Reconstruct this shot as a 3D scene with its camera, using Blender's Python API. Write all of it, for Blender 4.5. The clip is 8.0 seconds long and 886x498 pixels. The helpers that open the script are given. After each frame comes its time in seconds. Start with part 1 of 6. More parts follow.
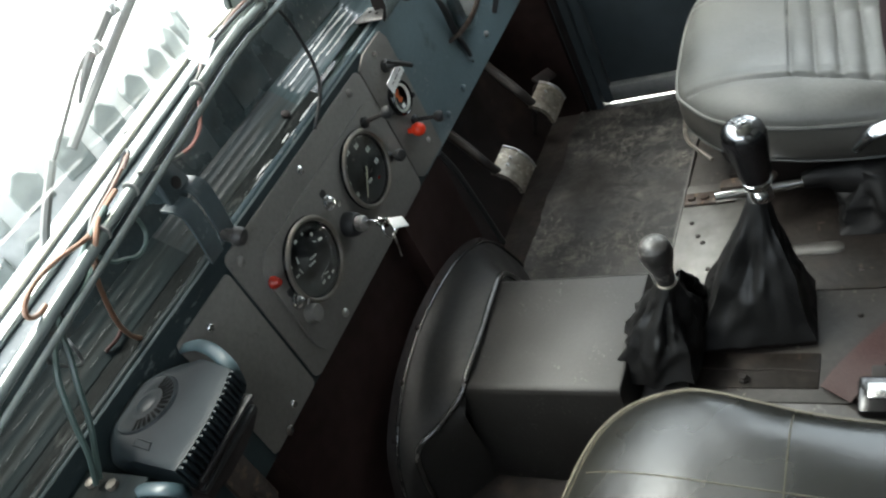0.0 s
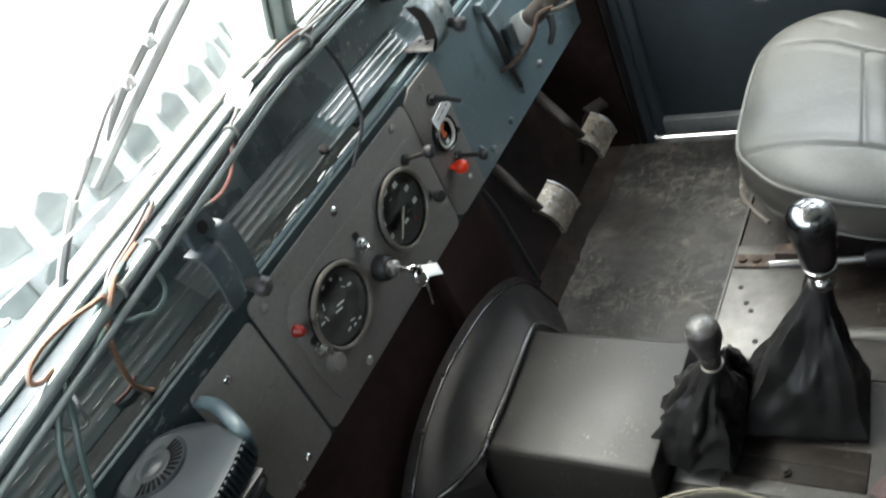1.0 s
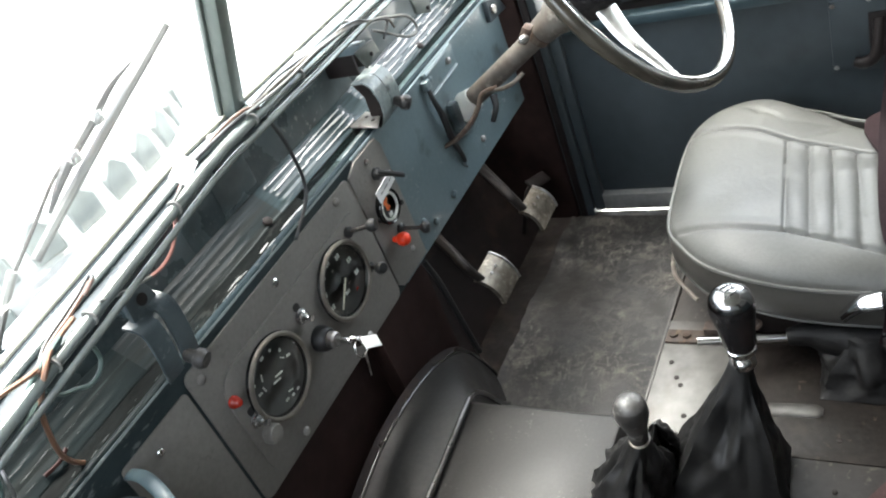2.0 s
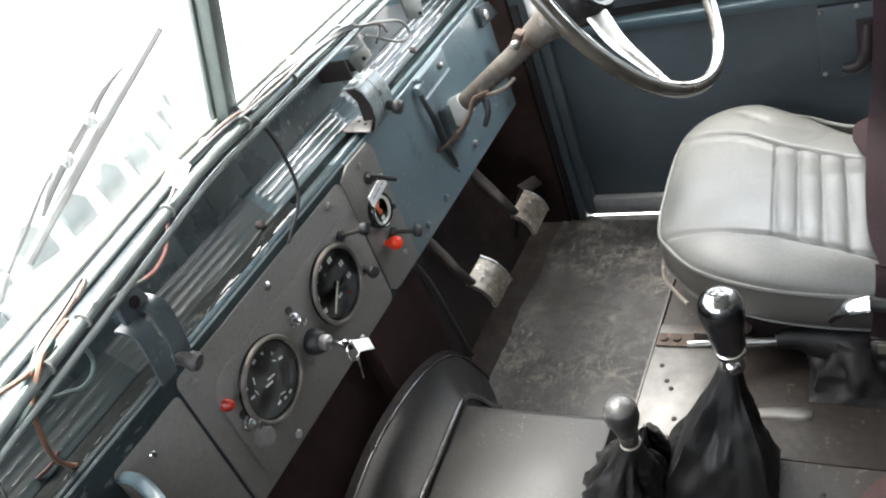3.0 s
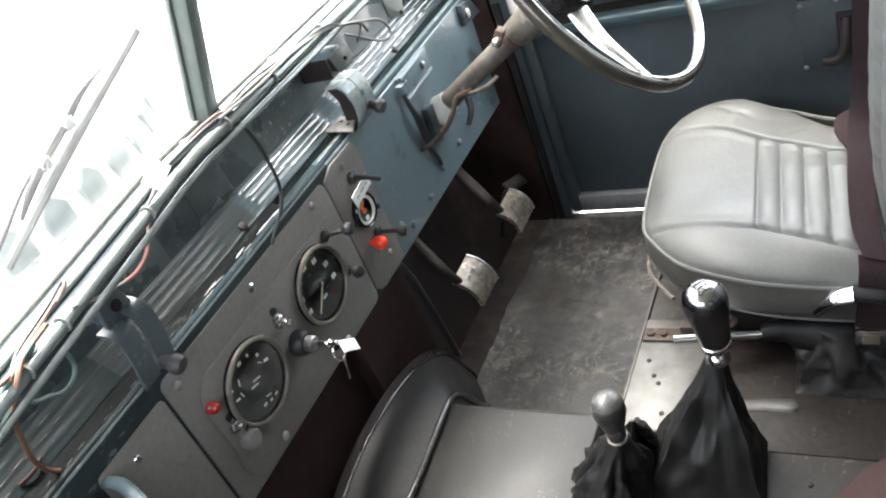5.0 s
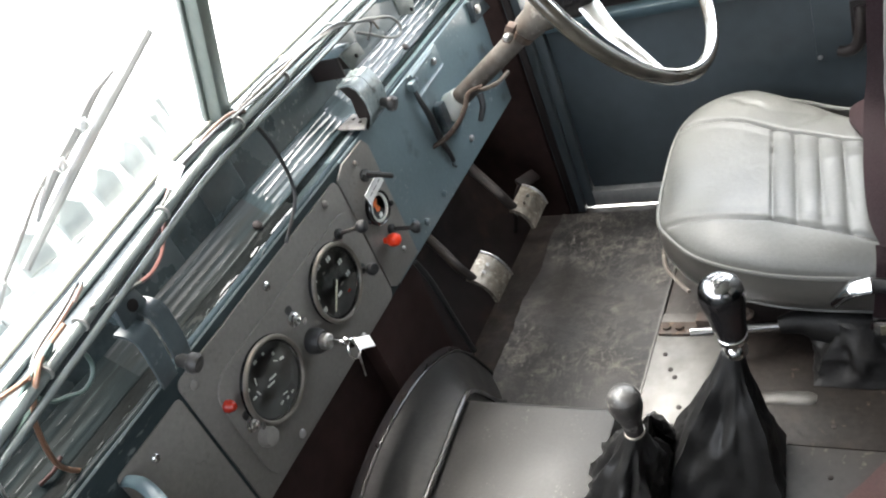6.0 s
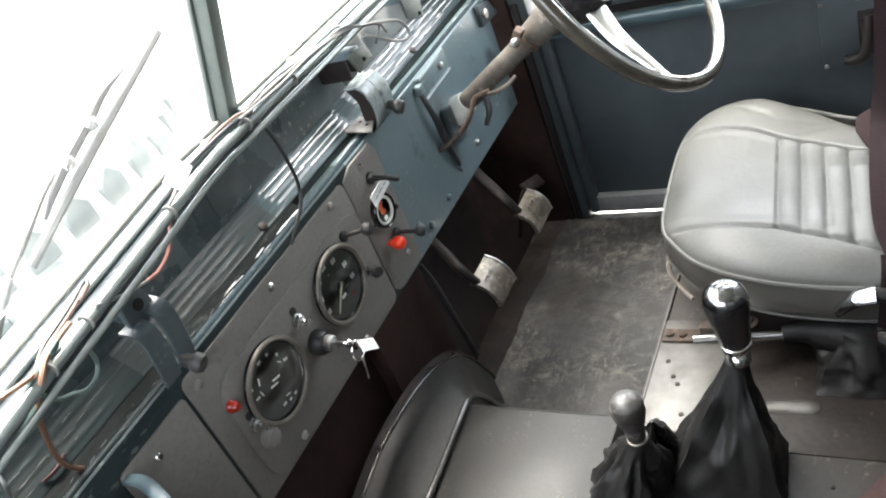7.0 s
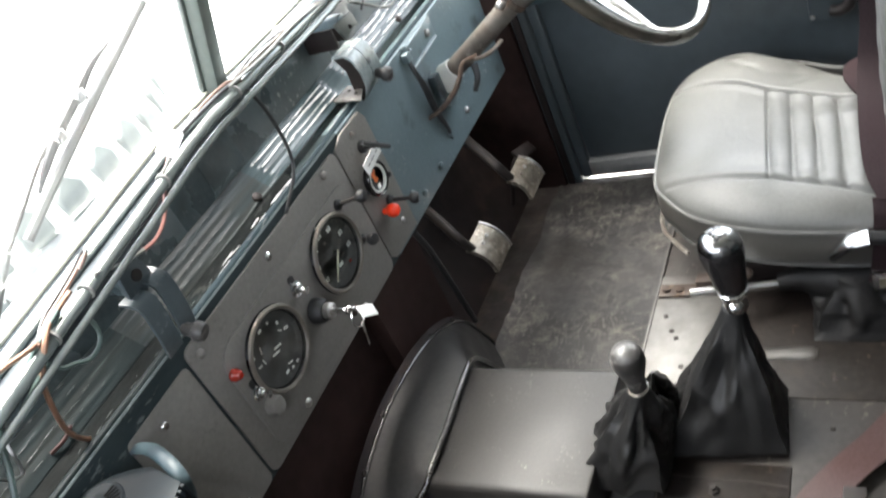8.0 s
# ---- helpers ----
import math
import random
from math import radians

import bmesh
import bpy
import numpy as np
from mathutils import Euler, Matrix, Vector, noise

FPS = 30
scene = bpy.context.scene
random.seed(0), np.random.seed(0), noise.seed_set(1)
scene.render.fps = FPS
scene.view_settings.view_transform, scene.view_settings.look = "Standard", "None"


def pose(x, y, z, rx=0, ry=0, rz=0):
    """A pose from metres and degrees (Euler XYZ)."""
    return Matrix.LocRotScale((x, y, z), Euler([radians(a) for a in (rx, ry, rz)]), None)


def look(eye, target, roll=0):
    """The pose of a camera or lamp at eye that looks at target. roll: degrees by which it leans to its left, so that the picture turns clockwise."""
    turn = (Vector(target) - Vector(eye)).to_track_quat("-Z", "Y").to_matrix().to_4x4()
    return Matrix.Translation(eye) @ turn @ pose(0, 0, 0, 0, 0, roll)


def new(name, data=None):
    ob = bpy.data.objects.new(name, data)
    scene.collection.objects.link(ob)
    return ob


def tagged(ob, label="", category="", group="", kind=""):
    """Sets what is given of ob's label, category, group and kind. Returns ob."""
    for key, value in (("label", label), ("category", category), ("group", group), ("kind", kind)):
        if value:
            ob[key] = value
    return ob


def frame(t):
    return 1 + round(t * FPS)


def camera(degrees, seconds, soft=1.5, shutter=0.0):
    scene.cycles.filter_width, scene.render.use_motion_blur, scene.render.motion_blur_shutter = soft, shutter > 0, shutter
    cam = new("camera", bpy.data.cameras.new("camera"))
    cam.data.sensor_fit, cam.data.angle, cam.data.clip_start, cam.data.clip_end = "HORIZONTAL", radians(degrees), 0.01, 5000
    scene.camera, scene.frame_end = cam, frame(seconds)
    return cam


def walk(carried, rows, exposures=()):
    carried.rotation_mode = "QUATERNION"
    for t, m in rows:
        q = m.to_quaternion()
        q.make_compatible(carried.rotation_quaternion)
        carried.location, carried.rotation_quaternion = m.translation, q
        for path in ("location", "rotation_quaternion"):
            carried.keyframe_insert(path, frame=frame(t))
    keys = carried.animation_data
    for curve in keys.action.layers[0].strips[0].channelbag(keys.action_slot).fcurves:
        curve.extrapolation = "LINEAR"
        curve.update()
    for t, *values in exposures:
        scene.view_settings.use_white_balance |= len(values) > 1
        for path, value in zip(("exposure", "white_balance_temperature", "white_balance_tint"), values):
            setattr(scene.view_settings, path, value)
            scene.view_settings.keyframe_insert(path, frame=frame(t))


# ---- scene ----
EXPOSURE = 4.31
cam = camera(55.37, 8.0, soft=2.0, shutter=0.5)
PATH = [
    (0, -0.6621, -0.6353, 0.8769, 51.19, 24.45, -68.56),
    (0.5, -0.6160, -0.6219, 0.8914, 51.46, 24.22, -65.59),
    (1, -0.5790, -0.6076, 0.9077, 51.95, 22.12, -63.62),
    (1.5, -0.5742, -0.6280, 0.9284, 54.39, 20.09, -65.00),
    (3, -0.5799, -0.6342, 0.9333, 55.22, 18.77, -66.08),
    (3.5, -0.5800, -0.6370, 0.9320, 55.45, 19.03, -66.35),
    (4, -0.5794, -0.6369, 0.9322, 55.71, 19.01, -66.53),
    (4.5, -0.5783, -0.6380, 0.9294, 54.93, 18.88, -67.19),
    (6, -0.5799, -0.6372, 0.9254, 54.91, 20.36, -67.01),
    (6.5, -0.5783, -0.6352, 0.9243, 54.62, 20.50, -66.29),
    (7, -0.5817, -0.6360, 0.9270, 55.38, 19.80, -66.34),
    (7.5, -0.5819, -0.6370, 0.9280, 55.59, 19.54, -66.29),
    (8, -0.6004, -0.6351, 0.9106, 53.61, 21.64, -68.28),
]
walk(cam, [(t, pose(x, y, z, a, b, c)) for t, x, y, z, a, b, c in PATH], [(0.0, EXPOSURE - 0.72, 6500, 2), (0.5, EXPOSURE - 0.52, 6500, 3), (1.0, EXPOSURE - 0.36, 6500, 4), (1.5, EXPOSURE - 0.26, 6550, 5), (3.0, EXPOSURE + 0.08, 6600, 9), (8.0, EXPOSURE + 0.08, 6700, 9)])

# ---- light ----
world = bpy.data.worlds.new("overcast")
scene.world = world
world.use_nodes = True
wn = world.node_tree.nodes
sky = wn.new("ShaderNodeTexSky")
sky.sky_type = "NISHITA"
sky.sun_disc = False
sky.sun_elevation = radians(73)
sky.sun_rotation = radians(40)
sky.air_density, sky.dust_density = 1.0, 4.0
wn["Background"].inputs["Strength"].default_value = 0.15
soft = wn.new("ShaderNodeHueSaturation")
soft.inputs["Saturation"].default_value = 0.4
world.node_tree.links.new(sky.outputs[0], soft.inputs["Color"])
world.node_tree.links.new(soft.outputs[0], wn["Background"].inputs["Color"])
sun = new("sun", bpy.data.lights.new("sun", "SUN"))
sun.data.energy, sun.data.angle, sun.data.color = 0.5, radians(45), (1.0, 0.97, 0.93)
sun.matrix_world = look((0.9, 1.1, 4.6), (0, 0, 0))


# ---- materials ----
def mat(name, col, rough=0.5, metal=0.0, grain=0.15, scale=40.0, stain=0.25, stain_scale=6.0, bump=0.1, dirt=None, dirt_amt=0.0, spec=0.5, coat=0.0, along=(1, 1, 1), speck=None, wear=0.0):
    """A surface with fine grain, broad stains and a light relief; dirt is a second colour in worn patches."""
    m = bpy.data.materials.new(name)
    m.use_nodes = True
    nt = m.node_tree
    b = nt.nodes["Principled BSDF"]
    b.inputs["Roughness"].default_value, b.inputs["Metallic"].default_value = rough, metal
    b.inputs["Specular IOR Level"].default_value = spec
    b.inputs["Coat Weight"].default_value = coat
    tc = nt.nodes.new("ShaderNodeTexCoord")
    mp = nt.nodes.new("ShaderNodeMapping")
    mp.inputs["Scale"].default_value = along
    nt.links.new(tc.outputs["Object"], mp.inputs["Vector"])

    def noise_tex(sc, detail=6.0):
        n = nt.nodes.new("ShaderNodeTexNoise")
        n.inputs["Scale"].default_value, n.inputs["Detail"].default_value = sc, detail
        nt.links.new(mp.outputs[0], n.inputs["Vector"])
        return n

    def mix(kind, fac, a, bb):
        x = nt.nodes.new("ShaderNodeMix")
        x.data_type, x.blend_type = "RGBA", kind
        for i, v in ((0, fac), (6, a), (7, bb)):
            if isinstance(v, (int, float)):
                x.inputs[i].default_value = v
            elif isinstance(v, tuple):
                x.inputs[i].default_value = (*v, 1)
            else:
                nt.links.new(v, x.inputs[i])
        return x.outputs[2]

    def ramp(src, lo, hi, a=0.0, bb=1.0):
        r = nt.nodes.new("ShaderNodeMapRange")
        r.inputs[1].default_value, r.inputs[2].default_value, r.inputs[3].default_value, r.inputs[4].default_value = lo, hi, a, bb
        nt.links.new(src, r.inputs[0])
        return r.outputs[0]

    fine, broad = noise_tex(scale), noise_tex(stain_scale, 8.0)
    dark = tuple(c * (1 - stain) for c in col)
    c = mix("MIX", ramp(broad.outputs[0], 0.35, 0.65), dark, tuple(col))
    c = mix("MIX", ramp(fine.outputs[0], 0.3, 0.7, 0.0, grain), c, tuple(min(1, x * 1.7 + 0.01) for x in col))
    if dirt:
        d = noise_tex(stain_scale * 2.3, 12.0)
        c = mix("MIX", ramp(d.outputs[0], 0.62 - 0.25 * dirt_amt, 0.72, 0.0, 0.85), c, tuple(dirt))
    if speck:
        s1, s2 = noise_tex(scale * 0.9, 4.0), noise_tex(stain_scale * 1.7, 3.0)
        both = nt.nodes.new("ShaderNodeMath")
        both.operation = "MULTIPLY"
        nt.links.new(ramp(s1.outputs[0], 0.54 - wear, 0.64 - wear), both.inputs[0])
        nt.links.new(ramp(s2.outputs[0], 0.46 - wear, 0.62 - wear), both.inputs[1])
        c = mix("MIX", both.outputs[0], c, tuple(speck))
    nt.links.new(c, b.inputs["Base Color"])
    nt.links.new(ramp(broad.outputs[0], 0.3, 0.7, rough * 0.78, min(1, rough * 1.3)), b.inputs["Roughness"])
    if bump:
        bp = nt.nodes.new("ShaderNodeBump")
        bp.inputs["Strength"].default_value, bp.inputs["Distance"].default_value = bump, 0.002
        nt.links.new(fine.outputs[0], bp.inputs["Height"])
        nt.links.new(bp.outputs[0], b.inputs["Normal"])
    return m


def scuffed_rubber(name):
    """Black rubber with boot scuffs gathered in trodden patches and brushed-in brown dust."""
    m = bpy.data.materials.new(name)
    m.use_nodes = True
    nt = m.node_tree
    b = nt.nodes["Principled BSDF"]
    b.inputs["Specular IOR Level"].default_value = 0.30
    tc = nt.nodes.new("ShaderNodeTexCoord")

    def cloud(sc, rough, lo, hi, stretch=(1, 1, 1), shift=0.0, warp=0.15):
        mp = nt.nodes.new("ShaderNodeMapping")
        mp.inputs["Scale"].default_value, mp.inputs["Location"].default_value = stretch, (shift, shift * 0.4, 0)
        nt.links.new(tc.outputs["Object"], mp.inputs["Vector"])
        n = nt.nodes.new("ShaderNodeTexNoise")
        n.inputs["Scale"].default_value, n.inputs["Detail"].default_value = sc, 10
        n.inputs["Roughness"].default_value, n.inputs["Distortion"].default_value = rough, warp
        nt.links.new(mp.outputs[0], n.inputs["Vector"])
        r = nt.nodes.new("ShaderNodeMapRange")
        r.inputs[1].default_value, r.inputs[2].default_value = lo, hi
        nt.links.new(n.outputs[0], r.inputs[0])
        return r.outputs[0]

    def times(*outs):
        last = outs[0]
        for o in outs[1:]:
            x = nt.nodes.new("ShaderNodeMath")
            x.operation = "MULTIPLY"
            nt.links.new(last, x.inputs[0])
            if isinstance(o, float):
                x.inputs[1].default_value = o
            else:
                nt.links.new(o, x.inputs[1])
            last = x.outputs[0]
        return last

    def over(under, fac, col):
        x = nt.nodes.new("ShaderNodeMix")
        x.data_type = "RGBA"
        nt.links.new(fac, x.inputs[0])
        if isinstance(under, tuple):
            x.inputs[6].default_value = under
        else:
            nt.links.new(under, x.inputs[6])
        x.inputs[7].default_value = col
        return x.outputs[2]

    trodden = cloud(5.0, 0.66, 0.47, 0.60)
    scuff = cloud(40, 0.78, 0.48, 0.64, (1.0, 0.8, 1), 3.1, 0.5)
    streak = cloud(70, 0.75, 0.54, 0.64, (0.55, 1.2, 1), 7.7, 0.6)
    fleck = cloud(130, 0.65, 0.60, 0.68, (1, 1, 1), 1.3)
    c = over((0.0080, 0.0080, 0.0080, 1), cloud(4.0, 0.6, 0.42, 0.64, (1, 1, 1), 9.0), (0.0150, 0.0132, 0.0112, 1))
    c = over(c, times(scuff, trodden, 0.85), (0.078, 0.070, 0.060, 1))
    c = over(c, times(streak, trodden, 0.5), (0.140, 0.131, 0.116, 1))
    c = over(c, times(fleck, trodden, 0.55), (0.150, 0.140, 0.122, 1))
    nt.links.new(c, b.inputs["Base Color"])
    rr = nt.nodes.new("ShaderNodeMapRange")
    rr.inputs[3].default_value, rr.inputs[4].default_value = 0.34, 0.62
    nt.links.new(trodden, rr.inputs[0])
    nt.links.new(rr.outputs[0], b.inputs["Roughness"])
    bp = nt.nodes.new("ShaderNodeBump")
    bp.inputs["Strength"].default_value, bp.inputs["Distance"].default_value = 0.25, 0.002
    nt.links.new(scuff, bp.inputs["Height"])
    nt.links.new(bp.outputs[0], b.inputs["Normal"])
    return m


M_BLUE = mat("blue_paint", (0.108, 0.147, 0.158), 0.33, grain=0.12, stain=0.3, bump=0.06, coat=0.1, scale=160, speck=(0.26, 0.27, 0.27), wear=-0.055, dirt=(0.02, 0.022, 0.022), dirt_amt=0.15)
# Cab blue again, darkened because the door lies in shade
M_DOOR = mat("shaded_blue_paint", (0.038, 0.048, 0.053), 0.42, spec=0.35, grain=0.15, stain=0.3, bump=0.08)
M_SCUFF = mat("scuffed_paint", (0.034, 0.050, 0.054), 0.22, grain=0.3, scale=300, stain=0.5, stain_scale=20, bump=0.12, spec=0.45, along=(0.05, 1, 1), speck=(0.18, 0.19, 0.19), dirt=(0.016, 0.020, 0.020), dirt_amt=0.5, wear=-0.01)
# Darker copies of the ledge paint carry the weaker passenger-side light
M_SCUFF_SHADED = mat("dirty_shaded_scuffed_paint", (0.0085, 0.0145, 0.0160), 0.42, grain=0.3, scale=300, stain=0.5, stain_scale=20, bump=0.16, spec=0.2, along=(0.05, 1, 1), speck=(0.09, 0.10, 0.098), dirt=(0.0130, 0.0120, 0.0092), dirt_amt=0.65, wear=-0.02)
M_LEDGE = mat("shaded_ledge_paint", (0.0058, 0.0104, 0.0112), 0.5, grain=0.3, scale=240, stain=0.6, stain_scale=18, bump=0.18, spec=0.09, along=(0.05, 1, 1), speck=(0.030, 0.038, 0.038), dirt=(0.0085, 0.0085, 0.0070), dirt_amt=0.6, wear=-0.02)
M_GUTTER = mat("dirty_darkened_gutter", (0.0032, 0.0044, 0.0043), 0.6, grain=0.3, scale=200, stain=0.6, stain_scale=16, bump=0.4, spec=0.03, along=(0.3, 1, 1), speck=(0.026, 0.028, 0.026), dirt=(0.009, 0.014, 0.015), dirt_amt=0.6)
# Rubbed wear plus painted highlight: bright copy driver's side, darkened copy where dimmer
M_WORN = mat("worn_shine_crest", (0.46, 0.46, 0.45), 0.32, metal=0.5, grain=0.3, scale=300, bump=0.3)
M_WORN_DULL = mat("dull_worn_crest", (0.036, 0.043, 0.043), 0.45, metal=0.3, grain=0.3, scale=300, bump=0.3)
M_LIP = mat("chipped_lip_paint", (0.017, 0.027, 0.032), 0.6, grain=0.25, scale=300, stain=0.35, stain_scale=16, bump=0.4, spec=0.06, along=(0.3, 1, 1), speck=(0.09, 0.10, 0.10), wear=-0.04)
# Dash paint darkened: the passenger side's weaker light is in the colour
M_DASH_SHADED = mat("shaded_dash_paint", (0.024, 0.034, 0.036), 0.5, grain=0.15, scale=200, stain=0.35, stain_scale=12, bump=0.08, spec=0.15, along=(0.4, 1, 1), speck=(0.11, 0.12, 0.12), wear=-0.05)
M_WALL = mat("dark_glossy_wall_paint", (0.062, 0.084, 0.090), 0.28, grain=0.12, scale=150, stain=0.5, stain_scale=9, bump=0.06, coat=0.3, speck=(0.20, 0.21, 0.21), wear=-0.04, dirt=(0.030, 0.036, 0.037), dirt_amt=0.35)
M_PANEL = mat("grey_dash_paint", (0.148, 0.140, 0.126), 0.46, spec=0.3, grain=0.18, scale=190, stain=0.14, stain_scale=9, bump=0.12, speck=(0.125, 0.118, 0.106), wear=-0.02)
M_BLACK = mat("black_paint", (0.011, 0.0075, 0.0068), 0.6, grain=0.2, stain=0.4, bump=0.15, spec=0.25)
M_BULK = mat("brown_black_bulkhead_paint", (0.027, 0.0150, 0.0130), 0.6, grain=0.25, stain=0.5, stain_scale=9, bump=0.2, spec=0.12)
M_TOE = mat("dark_toeboard", (0.014, 0.009, 0.008), 0.65, grain=0.3, stain=0.4, bump=0.2, dirt=(0.04, 0.025, 0.017), dirt_amt=0.3, spec=0.25)
M_GRIME = mat("brown_floor_grime", (0.009, 0.0060, 0.0050), 0.7, grain=0.3, scale=90, stain=0.6, stain_scale=14, bump=0.5, dirt=(0.030, 0.022, 0.016), dirt_amt=0.5, spec=0.25)
M_MAT = scuffed_rubber("dirty_rubber_mat")
M_COVER = mat("black_vinyl_cover", (0.0165, 0.0155, 0.0142), 0.42, grain=0.25, scale=260, stain=0.35, stain_scale=11, bump=0.10, spec=0.30, speck=(0.11, 0.104, 0.094), wear=-0.068)
M_EDGE = mat("polished_vinyl_edge", (0.026, 0.024, 0.022), 0.16, grain=0.2, scale=120, stain=0.3, bump=0.06, coat=0.5)
M_COWL = mat("satin_black_cowl", (0.019, 0.0175, 0.016), 0.5, grain=0.25, scale=150, stain=0.35, stain_scale=10, bump=0.1, spec=0.28)
M_BOX = mat("worn_seat_box_paint", (0.033, 0.030, 0.027), 0.36, grain=0.30, scale=110, stain=0.55, stain_scale=5, bump=0.2, spec=0.36, dirt=(0.015, 0.0105, 0.008), dirt_amt=0.85, speck=(0.10, 0.09, 0.08), wear=-0.05)
M_PIT = mat("oily_brown_floor_grime", (0.0100, 0.0072, 0.0056), 0.5, grain=0.35, scale=110, stain=0.6, stain_scale=9, bump=0.35, spec=0.14, dirt=(0.024, 0.018, 0.014), dirt_amt=0.35, speck=(0.07, 0.055, 0.04), wear=-0.06)
M_PLATE = mat("bare_aluminium_plate", (0.096, 0.093, 0.088), 0.50, metal=0.35, grain=0.3, stain=0.4, stain_scale=10, bump=0.12, dirt=(0.034, 0.028, 0.024), dirt_amt=0.55)
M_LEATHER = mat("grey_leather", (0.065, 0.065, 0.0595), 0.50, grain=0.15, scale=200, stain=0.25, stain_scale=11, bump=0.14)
# Side leather coloured darker than the top, as light comes from above
M_LEATHER_S = mat("shaded_leather_side", (0.050, 0.047, 0.041), 0.42, grain=0.15, scale=180, stain=0.3, stain_scale=8, bump=0.08)
# Seat grey again, darkened because the passenger seat is dimly lit
M_LEATHER_D = mat("shaded_grey_leather", (0.0115, 0.0115, 0.0095), 0.27, grain=0.10, scale=160, stain=0.2, stain_scale=7, bump=0.08)
M_NEEDLE = mat("yellowed_needle_paint", (0.46, 0.44, 0.33), 0.5, bump=0)
M_PIPE = mat("yellowed_piping", (0.085, 0.076, 0.050), 0.6, grain=0.2)
M_CHROME = mat("chrome", (0.80, 0.80, 0.80), 0.10, metal=1.0, grain=0.05, stain=0.15, bump=0.02)
M_SPOKE = mat("dull_chrome", (0.42, 0.42, 0.41), 0.28, metal=1.0, grain=0.15, stain=0.3, stain_scale=20, bump=0.03)
M_STEEL = mat("worn_steel", (0.42, 0.41, 0.39), 0.38, metal=0.9, grain=0.3, stain=0.4, stain_scale=30, dirt=(0.10, 0.06, 0.035), dirt_amt=0.5)
M_RUST = mat("rusty_iron", (0.062, 0.038, 0.026), 0.75, grain=0.4, stain=0.6, stain_scale=40, bump=0.5, dirt=(0.13, 0.11, 0.09), dirt_amt=0.4)
M_PEDAL = mat("worn_pedal_metal", (0.17, 0.150, 0.12), 0.38, metal=0.5, grain=0.4, scale=160, stain=0.5, stain_scale=30, bump=0.3, dirt=(0.075, 0.058, 0.038), dirt_amt=0.75, speck=(0.32, 0.29, 0.24))
M_COLUMN = mat("column_grey_paint", (0.090, 0.079, 0.066), 0.5, grain=0.3, scale=90, stain=0.5, stain_scale=22, dirt=(0.05, 0.035, 0.025), dirt_amt=0.7, speck=(0.20, 0.185, 0.16))
M_ARM = mat("dark_pedal_arm", (0.021, 0.017, 0.0145), 0.58, spec=0.22, grain=0.3, stain=0.4, stain_scale=30)
M_RUBBER = mat("black_rubber", (0.012, 0.012, 0.012), 0.45, grain=0.2, bump=0.1)
M_GAITER = mat("black_leathercloth", (0.0085, 0.0085, 0.0085), 0.38, grain=0.15, scale=220, bump=0.2, spec=0.4)
M_SLEEVE = mat("dull_black_cloth_sleeve", (0.0055, 0.0052, 0.0050), 0.55, grain=0.3, scale=240, stain=0.4, stain_scale=20, bump=0.25, spec=0.2)
M_KNOB = mat("black_bakelite", (0.014, 0.013, 0.013), 0.16, grain=0.05, bump=0.02)
M_SCUFFK = mat("scuffed_bakelite", (0.026, 0.024, 0.022), 0.40, grain=0.4, scale=120, stain=0.4, stain_scale=40, bump=0.1, speck=(0.16, 0.15, 0.14))
M_RIM = mat("wheel_rim_plastic", (0.050, 0.043, 0.033), 0.19, grain=0.12, stain=0.4, stain_scale=30, bump=0.05)
M_RED = mat("red_plastic", (0.85, 0.045, 0.012), 0.3, grain=0.05, bump=0.02)
M_RAILP = mat("worn_pale_rail_paint", (0.135, 0.138, 0.134), 0.42, grain=0.3, scale=90, stain=0.4, stain_scale=14, bump=0.1)
M_DULLRED = mat("dull_red_wire", (0.018, 0.0045, 0.004), 0.6, spec=0.2)
M_DKRED = mat("dull_red_lens", (0.32, 0.02, 0.01), 0.25, grain=0.05, bump=0.02)
M_ORANGE = mat("orange_marking", (0.60, 0.13, 0.03), 0.5)
M_BEZEL = mat("aged_bezel_metal", (0.145, 0.130, 0.108), 0.42, metal=0.4, grain=0.3, stain=0.4, stain_scale=60)
M_WHITE = mat("white_plastic", (0.80, 0.80, 0.78), 0.45, grain=0.05, stain=0.08, bump=0.02)
# Dial black lifted to grey: glare on the glass is in the colour
M_FACE = mat("glare_paled_gauge_black", (0.041, 0.042, 0.041), 0.6, grain=0.1, bump=0)
M_MARK = mat("gauge_white_ink", (0.60, 0.60, 0.55), 0.6, bump=0)
M_BELT = mat("maroon_webbing", (0.015, 0.0080, 0.0090), 0.8, spec=0.1, grain=0.3, scale=400, bump=0.3)
M_STRAP = mat("red_brown_webbing", (0.036, 0.016, 0.014), 0.75, grain=0.3, scale=400, bump=0.3)
# Tyre rubber painted pale: outdoor glare and haze are in its colour
M_TYRE = mat("haze_paled_tyre_rubber", (0.48, 0.48, 0.46), 0.8, grain=0.3, stain=0.3, bump=0.2, dirt=(0.36, 0.36, 0.34), dirt_amt=0.3)
M_LUG = mat("haze_paled_tread_rubber", (0.20, 0.215, 0.20), 0.7, grain=0.3, stain=0.3, bump=0.2)
M_GLOSS = mat("glossy_blue_rail", (0.200, 0.228, 0.220), 0.15, metal=0.5, grain=0.2, stain=0.3, stain_scale=20, bump=0.05, coat=0.5)
M_TEAL = mat("teal_bracket_paint", (0.030, 0.050, 0.058), 0.35, grain=0.15, bump=0.06)
M_LEVER = mat("blue_lever_paint", (0.052, 0.067, 0.073), 0.34, grain=0.2, scale=150, stain=0.3, stain_scale=20, bump=0.08, speck=(0.20, 0.21, 0.21), wear=-0.05)
